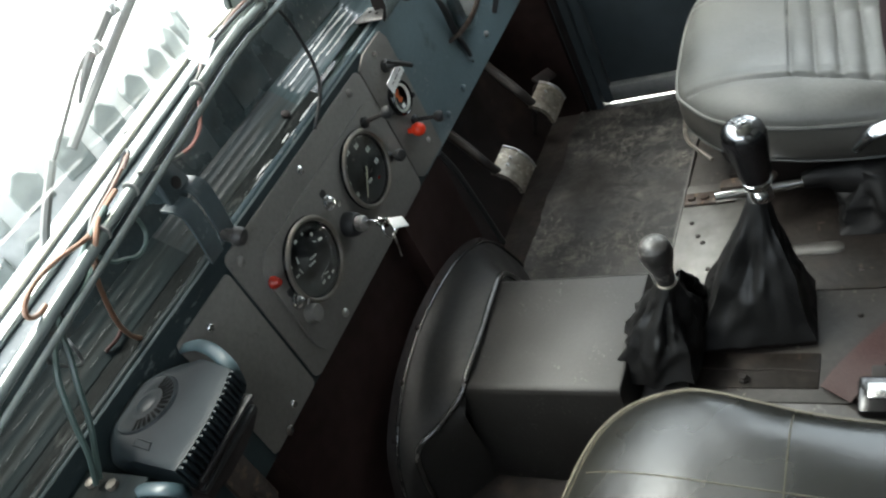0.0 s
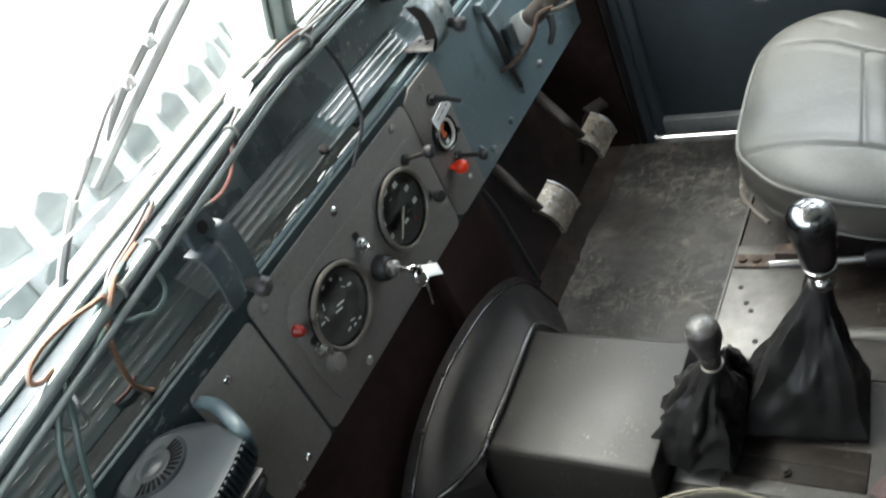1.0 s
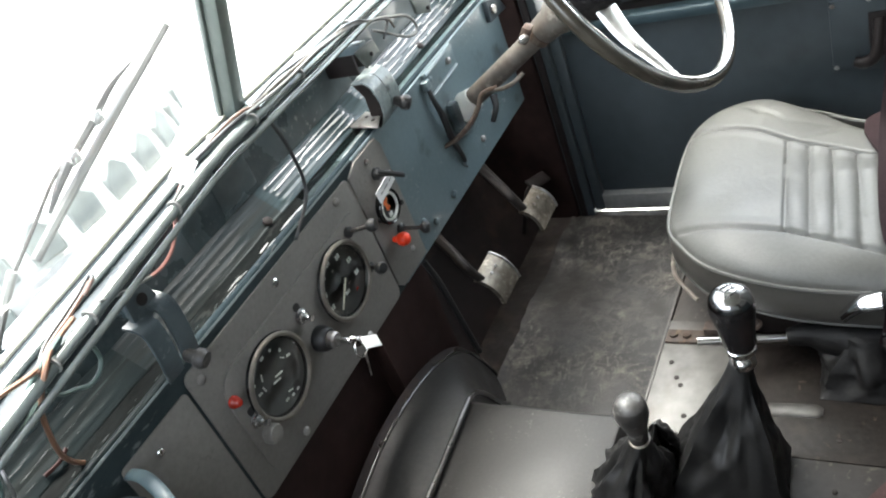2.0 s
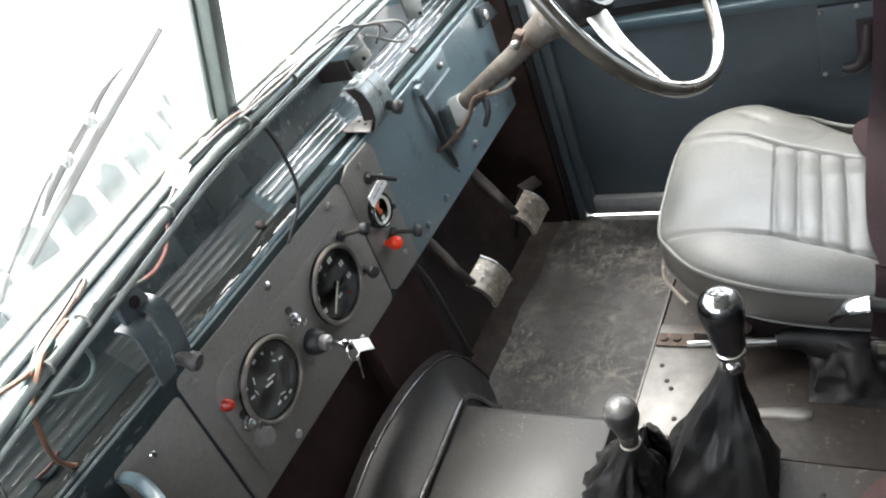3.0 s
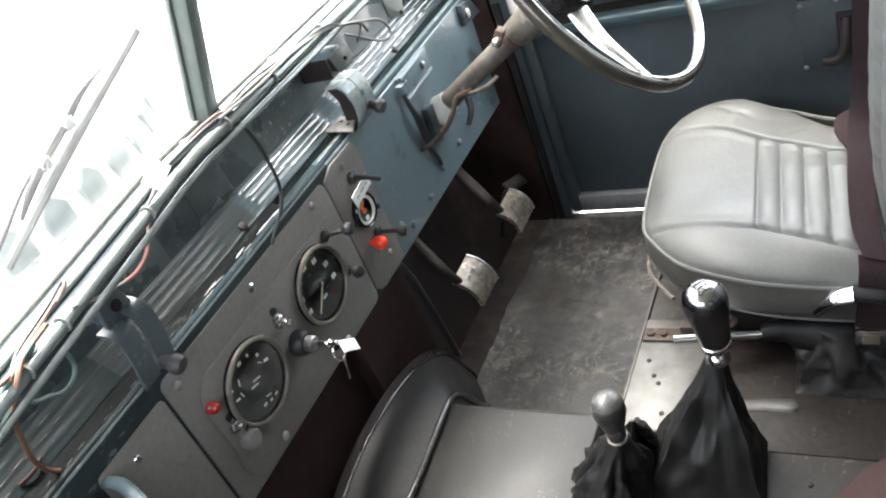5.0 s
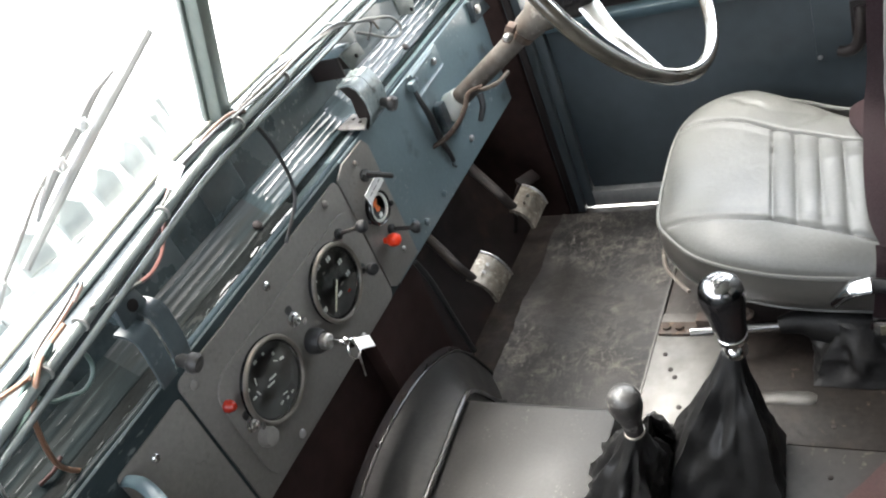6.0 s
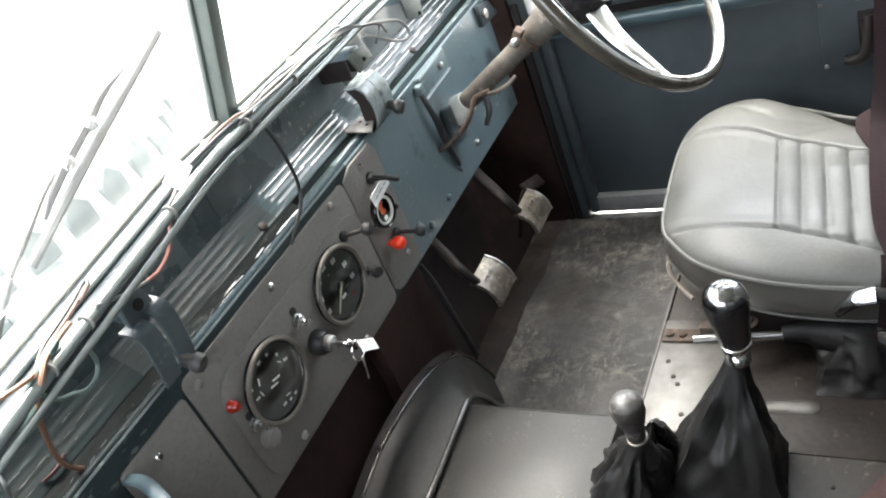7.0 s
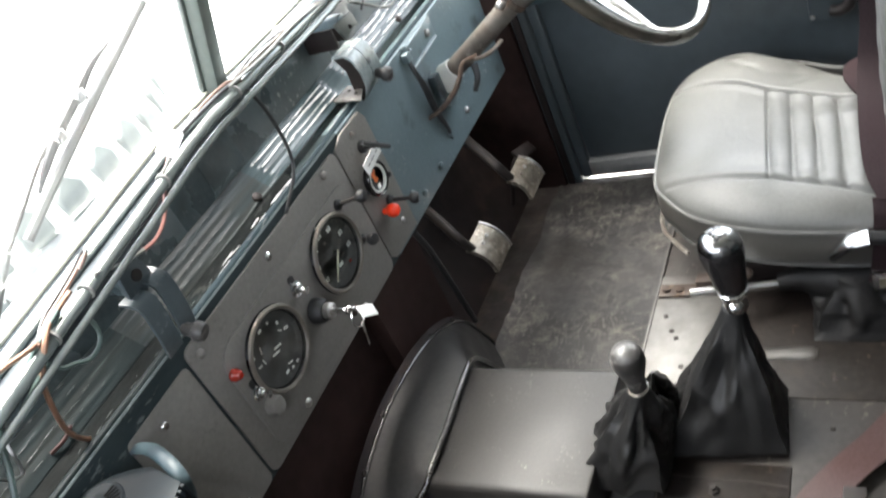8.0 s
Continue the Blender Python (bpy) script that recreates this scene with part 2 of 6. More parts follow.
# Worn lever paint, made paler still for the sky reflected on top
M_PALELEVER = mat("worn_sky_lit_lever_paint", (0.200, 0.235, 0.232), 0.22, grain=0.25, scale=150, stain=0.3, stain_scale=30, bump=0.08, coat=0.3, speck=(0.40, 0.40, 0.38), wear=-0.03, dirt=(0.03, 0.032, 0.03), dirt_amt=0.3)
M_DUST_HAZE = mat("dusty_worn_gutter_paint", (0.125, 0.116, 0.098), 0.5, grain=0.35, scale=160, stain=0.6, stain_scale=20, bump=0.3, spec=0.3, along=(0.15, 1, 1), speck=(0.24, 0.23, 0.20), dirt=(0.05, 0.05, 0.045), dirt_amt=0.4)
M_FRAME = mat("grey_green_frame_paint", (0.070, 0.084, 0.076), 0.45, grain=0.2, scale=120, stain=0.3, bump=0.08, speck=(0.16, 0.17, 0.15), wear=-0.04)
M_FAN = mat("grey_blower_plastic", (0.0048, 0.0082, 0.0102), 0.44, spec=0.22, grain=0.2, bump=0.12, dirt=(0.011, 0.0145, 0.0165), dirt_amt=0.35)
M_OLDRUST = mat("dark_rust", (0.030, 0.019, 0.0135), 0.75, grain=0.4, scale=120, stain=0.6, stain_scale=40, bump=0.4, dirt=(0.12, 0.075, 0.045), dirt_amt=0.2)
M_CAP = mat("polished_knob_cap", (0.34, 0.34, 0.34), 0.16, metal=1.0, grain=0.05, stain=0.2, bump=0.02)
M_PALEKNOB = mat("pale_worn_knob_top", (0.048, 0.046, 0.043), 0.42, grain=0.4, scale=150, stain=0.4, stain_scale=60, bump=0.2, speck=(0.15, 0.145, 0.135))
M_WIRE_G = mat("green_wire", (0.060, 0.092, 0.083), 0.4)
M_WIRE_O = mat("orange_brown_wire", (0.165, 0.085, 0.050), 0.42)
M_TROUGH = mat("dark_frame_trough_paint", (0.026, 0.034, 0.040), 0.42, grain=0.2, scale=160, stain=0.4, stain_scale=14, bump=0.1, spec=0.25, speck=(0.12, 0.13, 0.13), wear=-0.05)
M_SLOT = mat("dark_vent_slot", (0.0030, 0.0030, 0.0030), 0.8, spec=0.05)
M_GEARPLATE = mat("oily_gearbox_plate", (0.0140, 0.0115, 0.0095), 0.43, grain=0.35, scale=110, stain=0.55, stain_scale=6, bump=0.25, spec=0.28, dirt=(0.030, 0.026, 0.022), dirt_amt=0.35, speck=(0.10, 0.085, 0.07), wear=-0.05)
M_WIRE_B = mat("brown_wire", (0.115, 0.066, 0.048), 0.45)
M_WIRE_R = mat("pink_wire", (0.22, 0.10, 0.085), 0.45)
M_WIRE_K = mat("black_wire", (0.014, 0.015, 0.016), 0.4)
M_WIRE_W = mat("grey_wire", (0.13, 0.13, 0.12), 0.45)
M_BONNET = mat("bonnet_paint", (0.10, 0.14, 0.15), 0.4)
M_WIPER = mat("weathered_wiper_rubber", (0.045, 0.047, 0.045), 0.5, grain=0.2)
M_CREAM = mat("cream_glazing_strip", (0.42, 0.41, 0.34), 0.5, stain=0.3, stain_scale=20)
M_GROUND = mat("pale_gravel", (0.42, 0.41, 0.38), 0.85, grain=0.5, scale=8, stain=0.3, stain_scale=0.6, bump=0.3)
# Lining of the unseen roof and walls, its tone set for soft bounce
M_ROOF = mat("unseen_cab_lining", (0.24, 0.24, 0.23), 0.9, spec=0.1)


def glass_mat(name, dust=0.0):
    m = bpy.data.materials.new(name)
    m.use_nodes = True
    nt = m.node_tree
    nt.nodes.remove(nt.nodes["Principled BSDF"])
    a, g, x = nt.nodes.new("ShaderNodeBsdfTransparent"), nt.nodes.new("ShaderNodeBsdfGlossy"), nt.nodes.new("ShaderNodeMixShader")
    g.inputs["Roughness"].default_value = 0.02
    a.inputs["Color"].default_value = (0.97, 0.985, 0.98, 1)
    x.inputs[0].default_value = 0.06
    nt.links.new(a.outputs[0], x.inputs[1])
    nt.links.new(g.outputs[0], x.inputs[2])
    if not dust:
        nt.links.new(x.outputs[0], nt.nodes["Material Output"].inputs[0])
        return m
    # dust: share of white translucency that imitates a veil of glare
    d, y = nt.nodes.new("ShaderNodeBsdfTranslucent"), nt.nodes.new("ShaderNodeMixShader")
    d.inputs["Color"].default_value = (0.9, 0.9, 0.88, 1)
    y.inputs[0].default_value = dust
    nt.links.new(x.outputs[0], y.inputs[1])
    nt.links.new(d.outputs[0], y.inputs[2])
    nt.links.new(y.outputs[0], nt.nodes["Material Output"].inputs[0])
    return m


M_GLASS = glass_mat("window_glass")
# Windscreen glass given a faint white veil for the outdoor glare
M_DUST_HAZE = glass_mat("hazed_windscreen_glass", 0.010)


# ---- mesh helpers ----
def link_mesh(name, bm, material, smooth=40):
    bmesh.ops.recalc_face_normals(bm, faces=bm.faces[:])
    me = bpy.data.meshes.new(name)
    bm.to_mesh(me)
    bm.free()
    me.materials.append(material)
    if smooth:
        me.polygons.foreach_set("use_smooth", [True] * len(me.polygons))
        me.set_sharp_from_angle(angle=radians(smooth))
    return new(name, me)


def thing(name, at=(0, 0, 0), label="", category="", group="", kind=""):
    e = new(name)
    e.empty_display_size = 0.02
    e.location = at
    return tagged(e, label, category, group, kind)


def part(name, bm, material, parent, label="", smooth=40):
    """A bmesh in world coordinates, as one mesh under its thing."""
    ob = link_mesh(name, bm, material, smooth)
    chain, p = Matrix.Identity(4), parent
    while p is not None:
        chain = p.matrix_basis @ chain if p.parent is None else p.matrix_parent_inverse @ p.matrix_basis @ chain
        p = p.parent
    ob.parent = parent
    ob.matrix_parent_inverse = chain.inverted()
    return tagged(ob, label)


def solo(name, bm, material, label="", category="", group="", kind="", smooth=40):
    return tagged(link_mesh(name, bm, material, smooth), label, category, group, kind)


def join(*bms):
    out = bmesh.new()
    for b in bms:
        me = bpy.data.meshes.new("tmp")
        b.to_mesh(me)
        b.free()
        out.from_mesh(me)
        bpy.data.meshes.remove(me)
    return out


def bx(lo, hi, bev=0.002, seg=2, m=None):
    bm = bmesh.new()
    bmesh.ops.create_cube(bm, size=1.0)
    c = [(a + b) / 2 for a, b in zip(lo, hi)]
    s = [abs(b - a) for a, b in zip(lo, hi)]
    bmesh.ops.transform(bm, matrix=Matrix.Translation(c) @ Matrix.Diagonal((*s, 1)), verts=bm.verts)
    if bev:
        bmesh.ops.bevel(bm, geom=bm.edges[:], offset=min(bev, min(s) * 0.45), segments=seg, profile=0.5, affect="EDGES")
    if m is not None:
        bmesh.ops.transform(bm, matrix=m, verts=bm.verts)
    return bm


def spline(pts, per=6):
    """A smooth line through the points."""
    p = [Vector(q) for q in pts]
    if len(p) < 3:
        return p
    p = [2 * p[0] - p[1]] + p + [2 * p[-1] - p[-2]]
    out = []
    for i in range(1, len(p) - 2):
        for k in range(per):
            t = k / per
            a, b, c, d = p[i - 1:i + 3]
            out.append(0.5 * (2 * b + (c - a) * t + (2 * a - 5 * b + 4 * c - d) * t * t + (3 * b - a - 3 * c + d) * t ** 3))
    out.append(p[-2])
    return out


def tube(pts, r, n=8, smooth=True, per=6, closed=False, flat=1.0):
    """A round (or flattened) bar swept along a line; r may be a list."""
    line = spline(pts, per) if smooth and not closed else [Vector(q) for q in pts]
    bm = bmesh.new()
    rings = []
    up = None
    k = len(line)
    for i, q in enumerate(line):
        a = line[i - 1] if i or closed else q
        b = line[(i + 1) % k] if i < k - 1 or closed else q
        d = (b - a).normalized()
        if up is None:
            up = Vector((0, 0, 1)) if abs(d.z) < 0.9 else Vector((0, 1, 0))
        s = d.cross(up).normalized()
        up = s.cross(d).normalized()
        rr = r if isinstance(r, (int, float)) else float(np.interp(i / max(1, k - 1) * (len(r) - 1), range(len(r)), r))
        rings.append([bm.verts.new(q + rr * (math.cos(2 * math.pi * j / n) * s + flat * math.sin(2 * math.pi * j / n) * up)) for j in range(n)])
    for i in range(k if closed else k - 1):
        a, b = rings[i], rings[(i + 1) % k]
        for j in range(n):
            bm.faces.new((a[j], a[(j + 1) % n], b[(j + 1) % n], b[j]))
    if not closed:
        bm.faces.new(rings[0])
        bm.faces.new(rings[-1])
    return bm


def axis_m(at, axis):
    return Matrix.Translation(at) @ Vector(axis).normalized().to_track_quat("Z", "Y").to_matrix().to_4x4()


def lathe(profile, at, axis, n=24):
    """A turned body: profile of (radius, height) along the axis."""
    bm = bmesh.new()
    rings = []
    for r, h in profile:
        if r < 1e-5:
            rings.append([bm.verts.new((0, 0, h))])
        else:
            rings.append([bm.verts.new((r * math.cos(2 * math.pi * j / n), r * math.sin(2 * math.pi * j / n), h)) for j in range(n)])
    for a, b in zip(rings, rings[1:]):
        for j in range(n):
            q = [a[j % len(a)], a[(j + 1) % len(a)], b[(j + 1) % len(b)], b[j % len(b)]]
            q = list(dict.fromkeys(q))
            if len(q) > 2:
                bm.faces.new(q)
    for ring in (rings[0], rings[-1]):
        if len(ring) > 2:
            bm.faces.new(ring)
    bmesh.ops.transform(bm, matrix=axis_m(at, axis), verts=bm.verts)
    return bm


def prism(poly, axis, lo, hi, bev=0.0):
    """A flat outline pushed along an axis. poly holds the two other coordinates in xyz order."""
    bm = bmesh.new()

    def put(p, c):
        p = list(p)
        p.insert("xyz".index(axis), c)
        return bm.verts.new(p)

    a, b = [put(p, lo) for p in poly], [put(p, hi) for p in poly]
    bm.faces.new(a)
    bm.faces.new(b[::-1])
    for i in range(len(poly)):
        j = (i + 1) % len(poly)
        bm.faces.new((a[i], a[j], b[j], b[i]))
    if bev:
        bmesh.ops.bevel(bm, geom=bm.edges[:], offset=bev, segments=2, profile=0.5, affect="EDGES")
    return bm


def sheet(fn, nu, nv, thick=0.0):
    """A surface from fn(u, v) in 0..1, with a thickness downwards along its normals."""
    bm = bmesh.new()
    g = [[bm.verts.new(fn(i / nu, j / nv)) for j in range(nv + 1)] for i in range(nu + 1)]
    for i in range(nu):
        for j in range(nv):
            bm.faces.new((g[i][j], g[i + 1][j], g[i + 1][j + 1], g[i][j + 1]))
    if thick:
        bmesh.ops.recalc_face_normals(bm, faces=bm.faces[:])
        bmesh.ops.solidify(bm, geom=bm.faces[:], thickness=thick)
    return bm

# ---- the cab: structure ----
# x to the driver's side, y to the front, z up from the floor; the middle pillar of the windscreen is at x = 0.03
HALF = 0.69
solo("ground", bx((-80, -80, -0.78), (80, 80, -0.70), 0), M_GROUND, "pale open ground round the vehicle", "ground", kind="structure")
solo("floor", bx((-0.668, -0.30, -0.02), (0.688, 0.06, 0.0), 0.0008), M_GRIME, "cab floor with brown dried dirt", "floor", kind="structure")


def mat_sheet(u, v):
    x, y = 0.076 + 0.586 * u, -0.2965 + 0.2845 * v
    y += (0.007 * noise.noise(Vector((x * 11, 0, 4))) + 0.004 * noise.noise(Vector((x * 45, 0, 7)))) * v
    lift = 0.0035 * max(0, (v - 0.93) / 0.07) ** 2 + 0.0012 * (1 + noise.noise(Vector((x * 9, y * 9, 2))))
    return Vector((x, y, 0.0042 + lift))


solo("floor_mat", sheet(mat_sheet, 70, 40, 0.004), M_MAT, "black rubber floor mat with scuffs and dried mud", "mat", kind="structure")
solo("toe_board", prism([(0.05, -0.02), (0.05, 0.0), (0.13, 0.10), (0.17, 0.30), (0.19, 0.30), (0.15, 0.09), (0.07, -0.02)], "x", -0.668, 0.668), M_TOE, "dark sloping toe board behind the pedals", "toe board", kind="structure")
solo("bulkhead_centre", prism([(-0.30, 0.03), (0.06, 0.03), (0.06, 0.16), (-0.30, 0.16)], "z", 0.002, 0.283), M_BULK, "black painted engine bulkhead below the dash", "bulkhead", kind="structure")
solo("bulkhead_side", prism([(0.06, 0.006), (0.205, 0.006), (0.225, 0.05), (0.225, 0.16), (0.06, 0.16)], "z", 0.002, 0.282), M_BULK, "black painted engine bulkhead beside the pedals", "bulkhead", kind="structure")

# seat box: painted box with a bare centre plate
box = thing("seat_box", (0, -0.7, 0), "worn grey painted metal seat box across the cab", "seat box", kind="structure")
part("box_body", bx((-HALF, -1.12, -0.02), (0.66, -0.300, 0.098), 0.003), M_BOX, box)
part("centre_plate", bx((0.085, -0.392, 0.098), (0.285, -0.2985, 0.1008), 0.001), M_PLATE, box, "bare scratched aluminium plate")
part("pit_plate", bx((0.0705, -0.70, 0.0982), (0.30, -0.393, 0.1004), 0.0006), M_PIT, box, "oily brown floor plate")
part("edge_angle", bx((0.085, -0.3005, 0.060), (0.655, -0.2965, 0.1022), 0.001), M_BOX, box, "worn grey edge angle")
part("gearbox_plate", bx((-0.090, -0.700, 0.0975), (0.070, -0.335, 0.0996), 0.0006), M_GEARPLATE, box, "grimy grey gearbox cover plate")

part("rear_plate", bx((-0.092, -0.80, 0.0975), (0.170, -0.701, 0.1012), 0.001), M_GEARPLATE, box)
part("plate_tongue", bx((0.050, -0.364, 0.0985), (0.0845, -0.336, 0.1006), 0.0006), M_PLATE, box, "bare scratched aluminium tongue")
part("plate_gap", bx((0.0846, -0.356, 0.0985), (0.0880, -0.318, 0.1013), 0.0004), M_BLACK, box)
part("tunnel_plate", bx((-0.092, -0.3518, 0.0985), (-0.030, -0.303, 0.1006), 0.0006), M_PLATE, box, "bare scuffed tunnel plate")
part("gaiter_flange", bx((-0.0725, -0.492, 0.0985), (-0.0240, -0.354, 0.1012), 0.0012), M_PIT, box, "oily black flange under the gear gaiter")
part("flange_lip", tube([(-0.045, -0.362, 0.1010), (-0.048, -0.42, 0.1012), (-0.047, -0.455, 0.1010), (-0.050, -0.49, 0.1008)], 0.0012, 6), M_ARM, box)
part("flange_nut", lathe([(0.0062, 0), (0.0062, 0.004), (0.0036, 0.0052), (0.0036, 0.0085), (0, 0.0088)], (-0.0625, -0.4155, 0.1010), (0, 0, 1), 6), M_ARM, box, "dull steel nut on a stud")
part("flange_seam", bx((-0.0780, -0.3545, 0.0985), (-0.0270, -0.3530, 0.1014), 0.0004), M_BEZEL, box)
part("raised_rib", tube([(0.134, -0.43, 0.1005), (0.137, -0.452, 0.1005), (0.139, -0.474, 0.1005), (0.140, -0.496, 0.1005), (0.140, -0.510, 0.1005)], [0.006, 0.0095] + [0.0105] * 8 + [0.0095, 0.006], 12, flat=0.40), M_PLATE, box, "worn bright pressed rib")
for x, y in ((0.205, -0.318), (0.165, -0.338), (0.178, -0.330), (0.115, -0.352)):
    part("rivet", lathe([(0.0035, 0), (0.0032, 0.0012), (0, 0.002)], (x, y, 0.1008), (0, 0, 1), 10), M_BLACK, box)
for x, y in ((-0.055, -0.41), (0.03, -0.53), (0.10, -0.53)):
    part("bolt", lathe([(0.0032, 0), (0.0032, 0.0018), (0.002, 0.0024), (0, 0.0025)], (x, y, 0.0994), (0, 0, 1), 8), M_ARM, box)

# bulkhead: dash panel with rolled lip, ridged ledge, wall under the windscreen
bulk = thing("bulkhead", (0, 0.02, 0.3), "dark blue painted metal bulkhead with scuffed ridged ledge", "bulkhead", kind="structure")
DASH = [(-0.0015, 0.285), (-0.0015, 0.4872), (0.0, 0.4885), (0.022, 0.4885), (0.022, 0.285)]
# One panel in two colours: darkened here, lit blue on the driver's side
part("dash_panel", prism(DASH, "x", -0.668, 0.1495), M_DASH_SHADED, bulk, "painted dash panel, weaker passenger-side light in its colour")
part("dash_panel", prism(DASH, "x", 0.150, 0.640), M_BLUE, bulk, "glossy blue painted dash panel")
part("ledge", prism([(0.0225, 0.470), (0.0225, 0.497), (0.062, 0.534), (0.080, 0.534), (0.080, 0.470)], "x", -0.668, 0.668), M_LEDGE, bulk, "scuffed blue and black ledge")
part("upper_wall", bx((-0.668, 0.0525, 0.5230), (-0.0802, 0.080, 0.6175), 0.001, m=Matrix(((1, 0, 0, 0), (0, 1, 0, 0), (0.095, 0, 1, 0.0076), (0, 0, 0, 1)))), M_WALL, bulk)
part("upper_wall", bx((-0.08, 0.0525, 0.5230), (0.668, 0.080, 0.6175), 0.001), M_WALL, bulk)
# rolled lip of the dash, chipped along its crest
lip = []
for k in range(81):
    x = -0.664 + 1.30 * k / 80
    lip.append((x, 0.0062 + 0.0006 * noise.noise(Vector((x * 9, 1, 1))), 0.4872 + 0.0008 * noise.noise(Vector((x * 13, 2, 5)))))
# Passenger-side gutter and lip take dimmer light into their colour
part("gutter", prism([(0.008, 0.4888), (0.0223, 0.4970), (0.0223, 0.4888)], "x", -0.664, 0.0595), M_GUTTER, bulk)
part("gutter", prism([(0.008, 0.4888), (0.0223, 0.4970), (0.0223, 0.4888)], "x", 0.060, 0.664), M_DUST_HAZE, bulk, "dusty brown worn gutter")
part("rolled_lip", tube([q for q in lip if q[0] < -0.20], 0.0050, 10, False), M_LEDGE, bulk, "rolled edge darkened for weaker light")
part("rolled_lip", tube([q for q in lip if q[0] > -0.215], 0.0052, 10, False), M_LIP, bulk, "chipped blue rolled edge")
# low pressed ribs along the sloping ledge, fading out in places
RIBS = ((-0.664, -0.245, 0.19, 0.19, 4, 0.45), (-0.215, -0.020, 0.16, 0.17, 4, 0.6), (0.044, 0.236, 0.17, 0.15, 4, 1.7), (0.262, 0.655, 0.18, 0.16, 4, 1.6))


def ribbed(x, v):
    s_at = 0.02 + 0.97 * v
    h = 0.0004 * noise.noise(Vector((x * 16, s_at * 3, 6)))
    for x0, x1, s0, pitch, n, tall in RIBS:
        end = min(1, max(0, (x - x0) / (0.006 if x0 > 0 else 0.03))) * min(1, max(0, (x1 - x) / 0.02))
        if not end:
            continue
        q = (s_at + 0.012 * noise.noise(Vector((x * 6, 1, 4))) - s0) / pitch
        if -0.5 < q < n - 0.5:
            k = round(q)
            wear = 0.75 + 0.9 * noise.noise(Vector((x * 9, k * 7.0, 2)))
            h += end * tall * 0.0010 * wear * math.cos(math.pi * (q - k)) ** 2
    return Vector((x, 0.0225 + 0.0395 * s_at - 0.684 * (h + 0.0008), 0.497 + 0.037 * s_at + 0.73 * (h + 0.0008)))


# Passenger and middle stretches coloured darker, as less light reaches them
part("ribbed_face", sheet(lambda u, v: ribbed(-0.664 + 0.444 * u, v), 150, 72), M_LEDGE, bulk, "ribbed ledge face, dirty and darkened for weaker light", smooth=80)
part("ribbed_face", sheet(lambda u, v: ribbed(-0.220 + 0.250 * u, v), 80, 72), M_SCUFF_SHADED, bulk, "scuffed dirty ribbed ledge face, darkened for weaker light", smooth=80)
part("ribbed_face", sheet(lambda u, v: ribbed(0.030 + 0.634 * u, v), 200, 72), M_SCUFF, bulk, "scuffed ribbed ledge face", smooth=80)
# paint rubbed off the crests in broken, ragged lines
def ragged(x0, x1, place, rng, dense, length, width, spread):
    bits, x = [], x0
    while x < x1:
        ln = rng.uniform(*length)
        if rng.random() < dense:
            w, off, slope = rng.uniform(*width), rng.uniform(-spread, spread), rng.uniform(-spread, spread) * 0.5
            bits.append(tube([place(min(x + ln * j / 5, x1), off + slope * j / 5) for j in range(6)], [w * 0.2, w * rng.uniform(0.6, 1), w, w * rng.uniform(0.5, 1), w * rng.uniform(0.6, 1), w * 0.2], 5, False, flat=0.5))
        x += ln * rng.uniform(0.35, 1.05)
    return bits


for x0, x1, s0, pitch, n, tall in RIBS:
    rng = random.Random(int(x0 * 1000) + 7000)
    for k in range(n):
        v = (s0 + pitch * k - 0.02) / 0.97

        def crest(x, off):
            return ribbed(x, v + off)

        # Driver's side strips drawn broad and pale, also as gloss highlights
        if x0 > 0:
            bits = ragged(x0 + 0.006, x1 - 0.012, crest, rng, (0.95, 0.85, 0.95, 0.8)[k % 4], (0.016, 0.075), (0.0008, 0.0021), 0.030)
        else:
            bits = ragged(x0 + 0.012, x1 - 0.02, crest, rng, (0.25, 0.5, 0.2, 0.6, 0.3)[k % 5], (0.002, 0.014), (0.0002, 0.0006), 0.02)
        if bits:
            part("worn_lit_crest", join(*bits), M_WORN if x0 > 0 else M_WORN_DULL, bulk, "worn rib crest, tone set by the light there")
rng = random.Random(31)


def dash_edge(x, off):
    return Vector((x, 0.0088 + 0.10 * off, 0.4919 + 0.055 * off))


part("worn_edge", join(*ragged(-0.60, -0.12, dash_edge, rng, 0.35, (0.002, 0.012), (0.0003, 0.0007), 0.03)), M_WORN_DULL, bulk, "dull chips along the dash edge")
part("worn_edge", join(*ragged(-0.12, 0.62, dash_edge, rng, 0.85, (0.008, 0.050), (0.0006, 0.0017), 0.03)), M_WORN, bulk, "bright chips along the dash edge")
for x0, x1 in ((-0.02, 0.045), (-0.50, -0.43), (0.30, 0.36)):
    part("wall_rib", bx((x0, 0.0508, 0.532), (x1, 0.0530, 0.612), 0.0009, 3), M_WALL, bulk)
for x, y, z in ((0.007, 0.027, 0.502), (0.430, 0.027, 0.502)):
    part("bolt", lathe([(0.0058, -0.002), (0.0058, 0.003), (0.0035, 0.0045), (0, 0.0045)], (x, y, z), (0, -0.68, 0.73), 8), M_BLACK, bulk)
# embossed plate, bolts and bracket on the driver's side of the dash
part("embossed_plate", bx((0.362, -0.005, 0.449), (0.462, 0.0, 0.487), 0.003), M_BLUE, bulk)
part("folded_edge", tube([(0.364, -0.006, 0.485), (0.438, -0.006, 0.486)], 0.0032, 6, False), M_BLUE, bulk)
part("folded_edge", tube([(0.366, -0.006, 0.452), (0.456, -0.006, 0.453)], 0.0032, 6, False), M_BLUE, bulk)
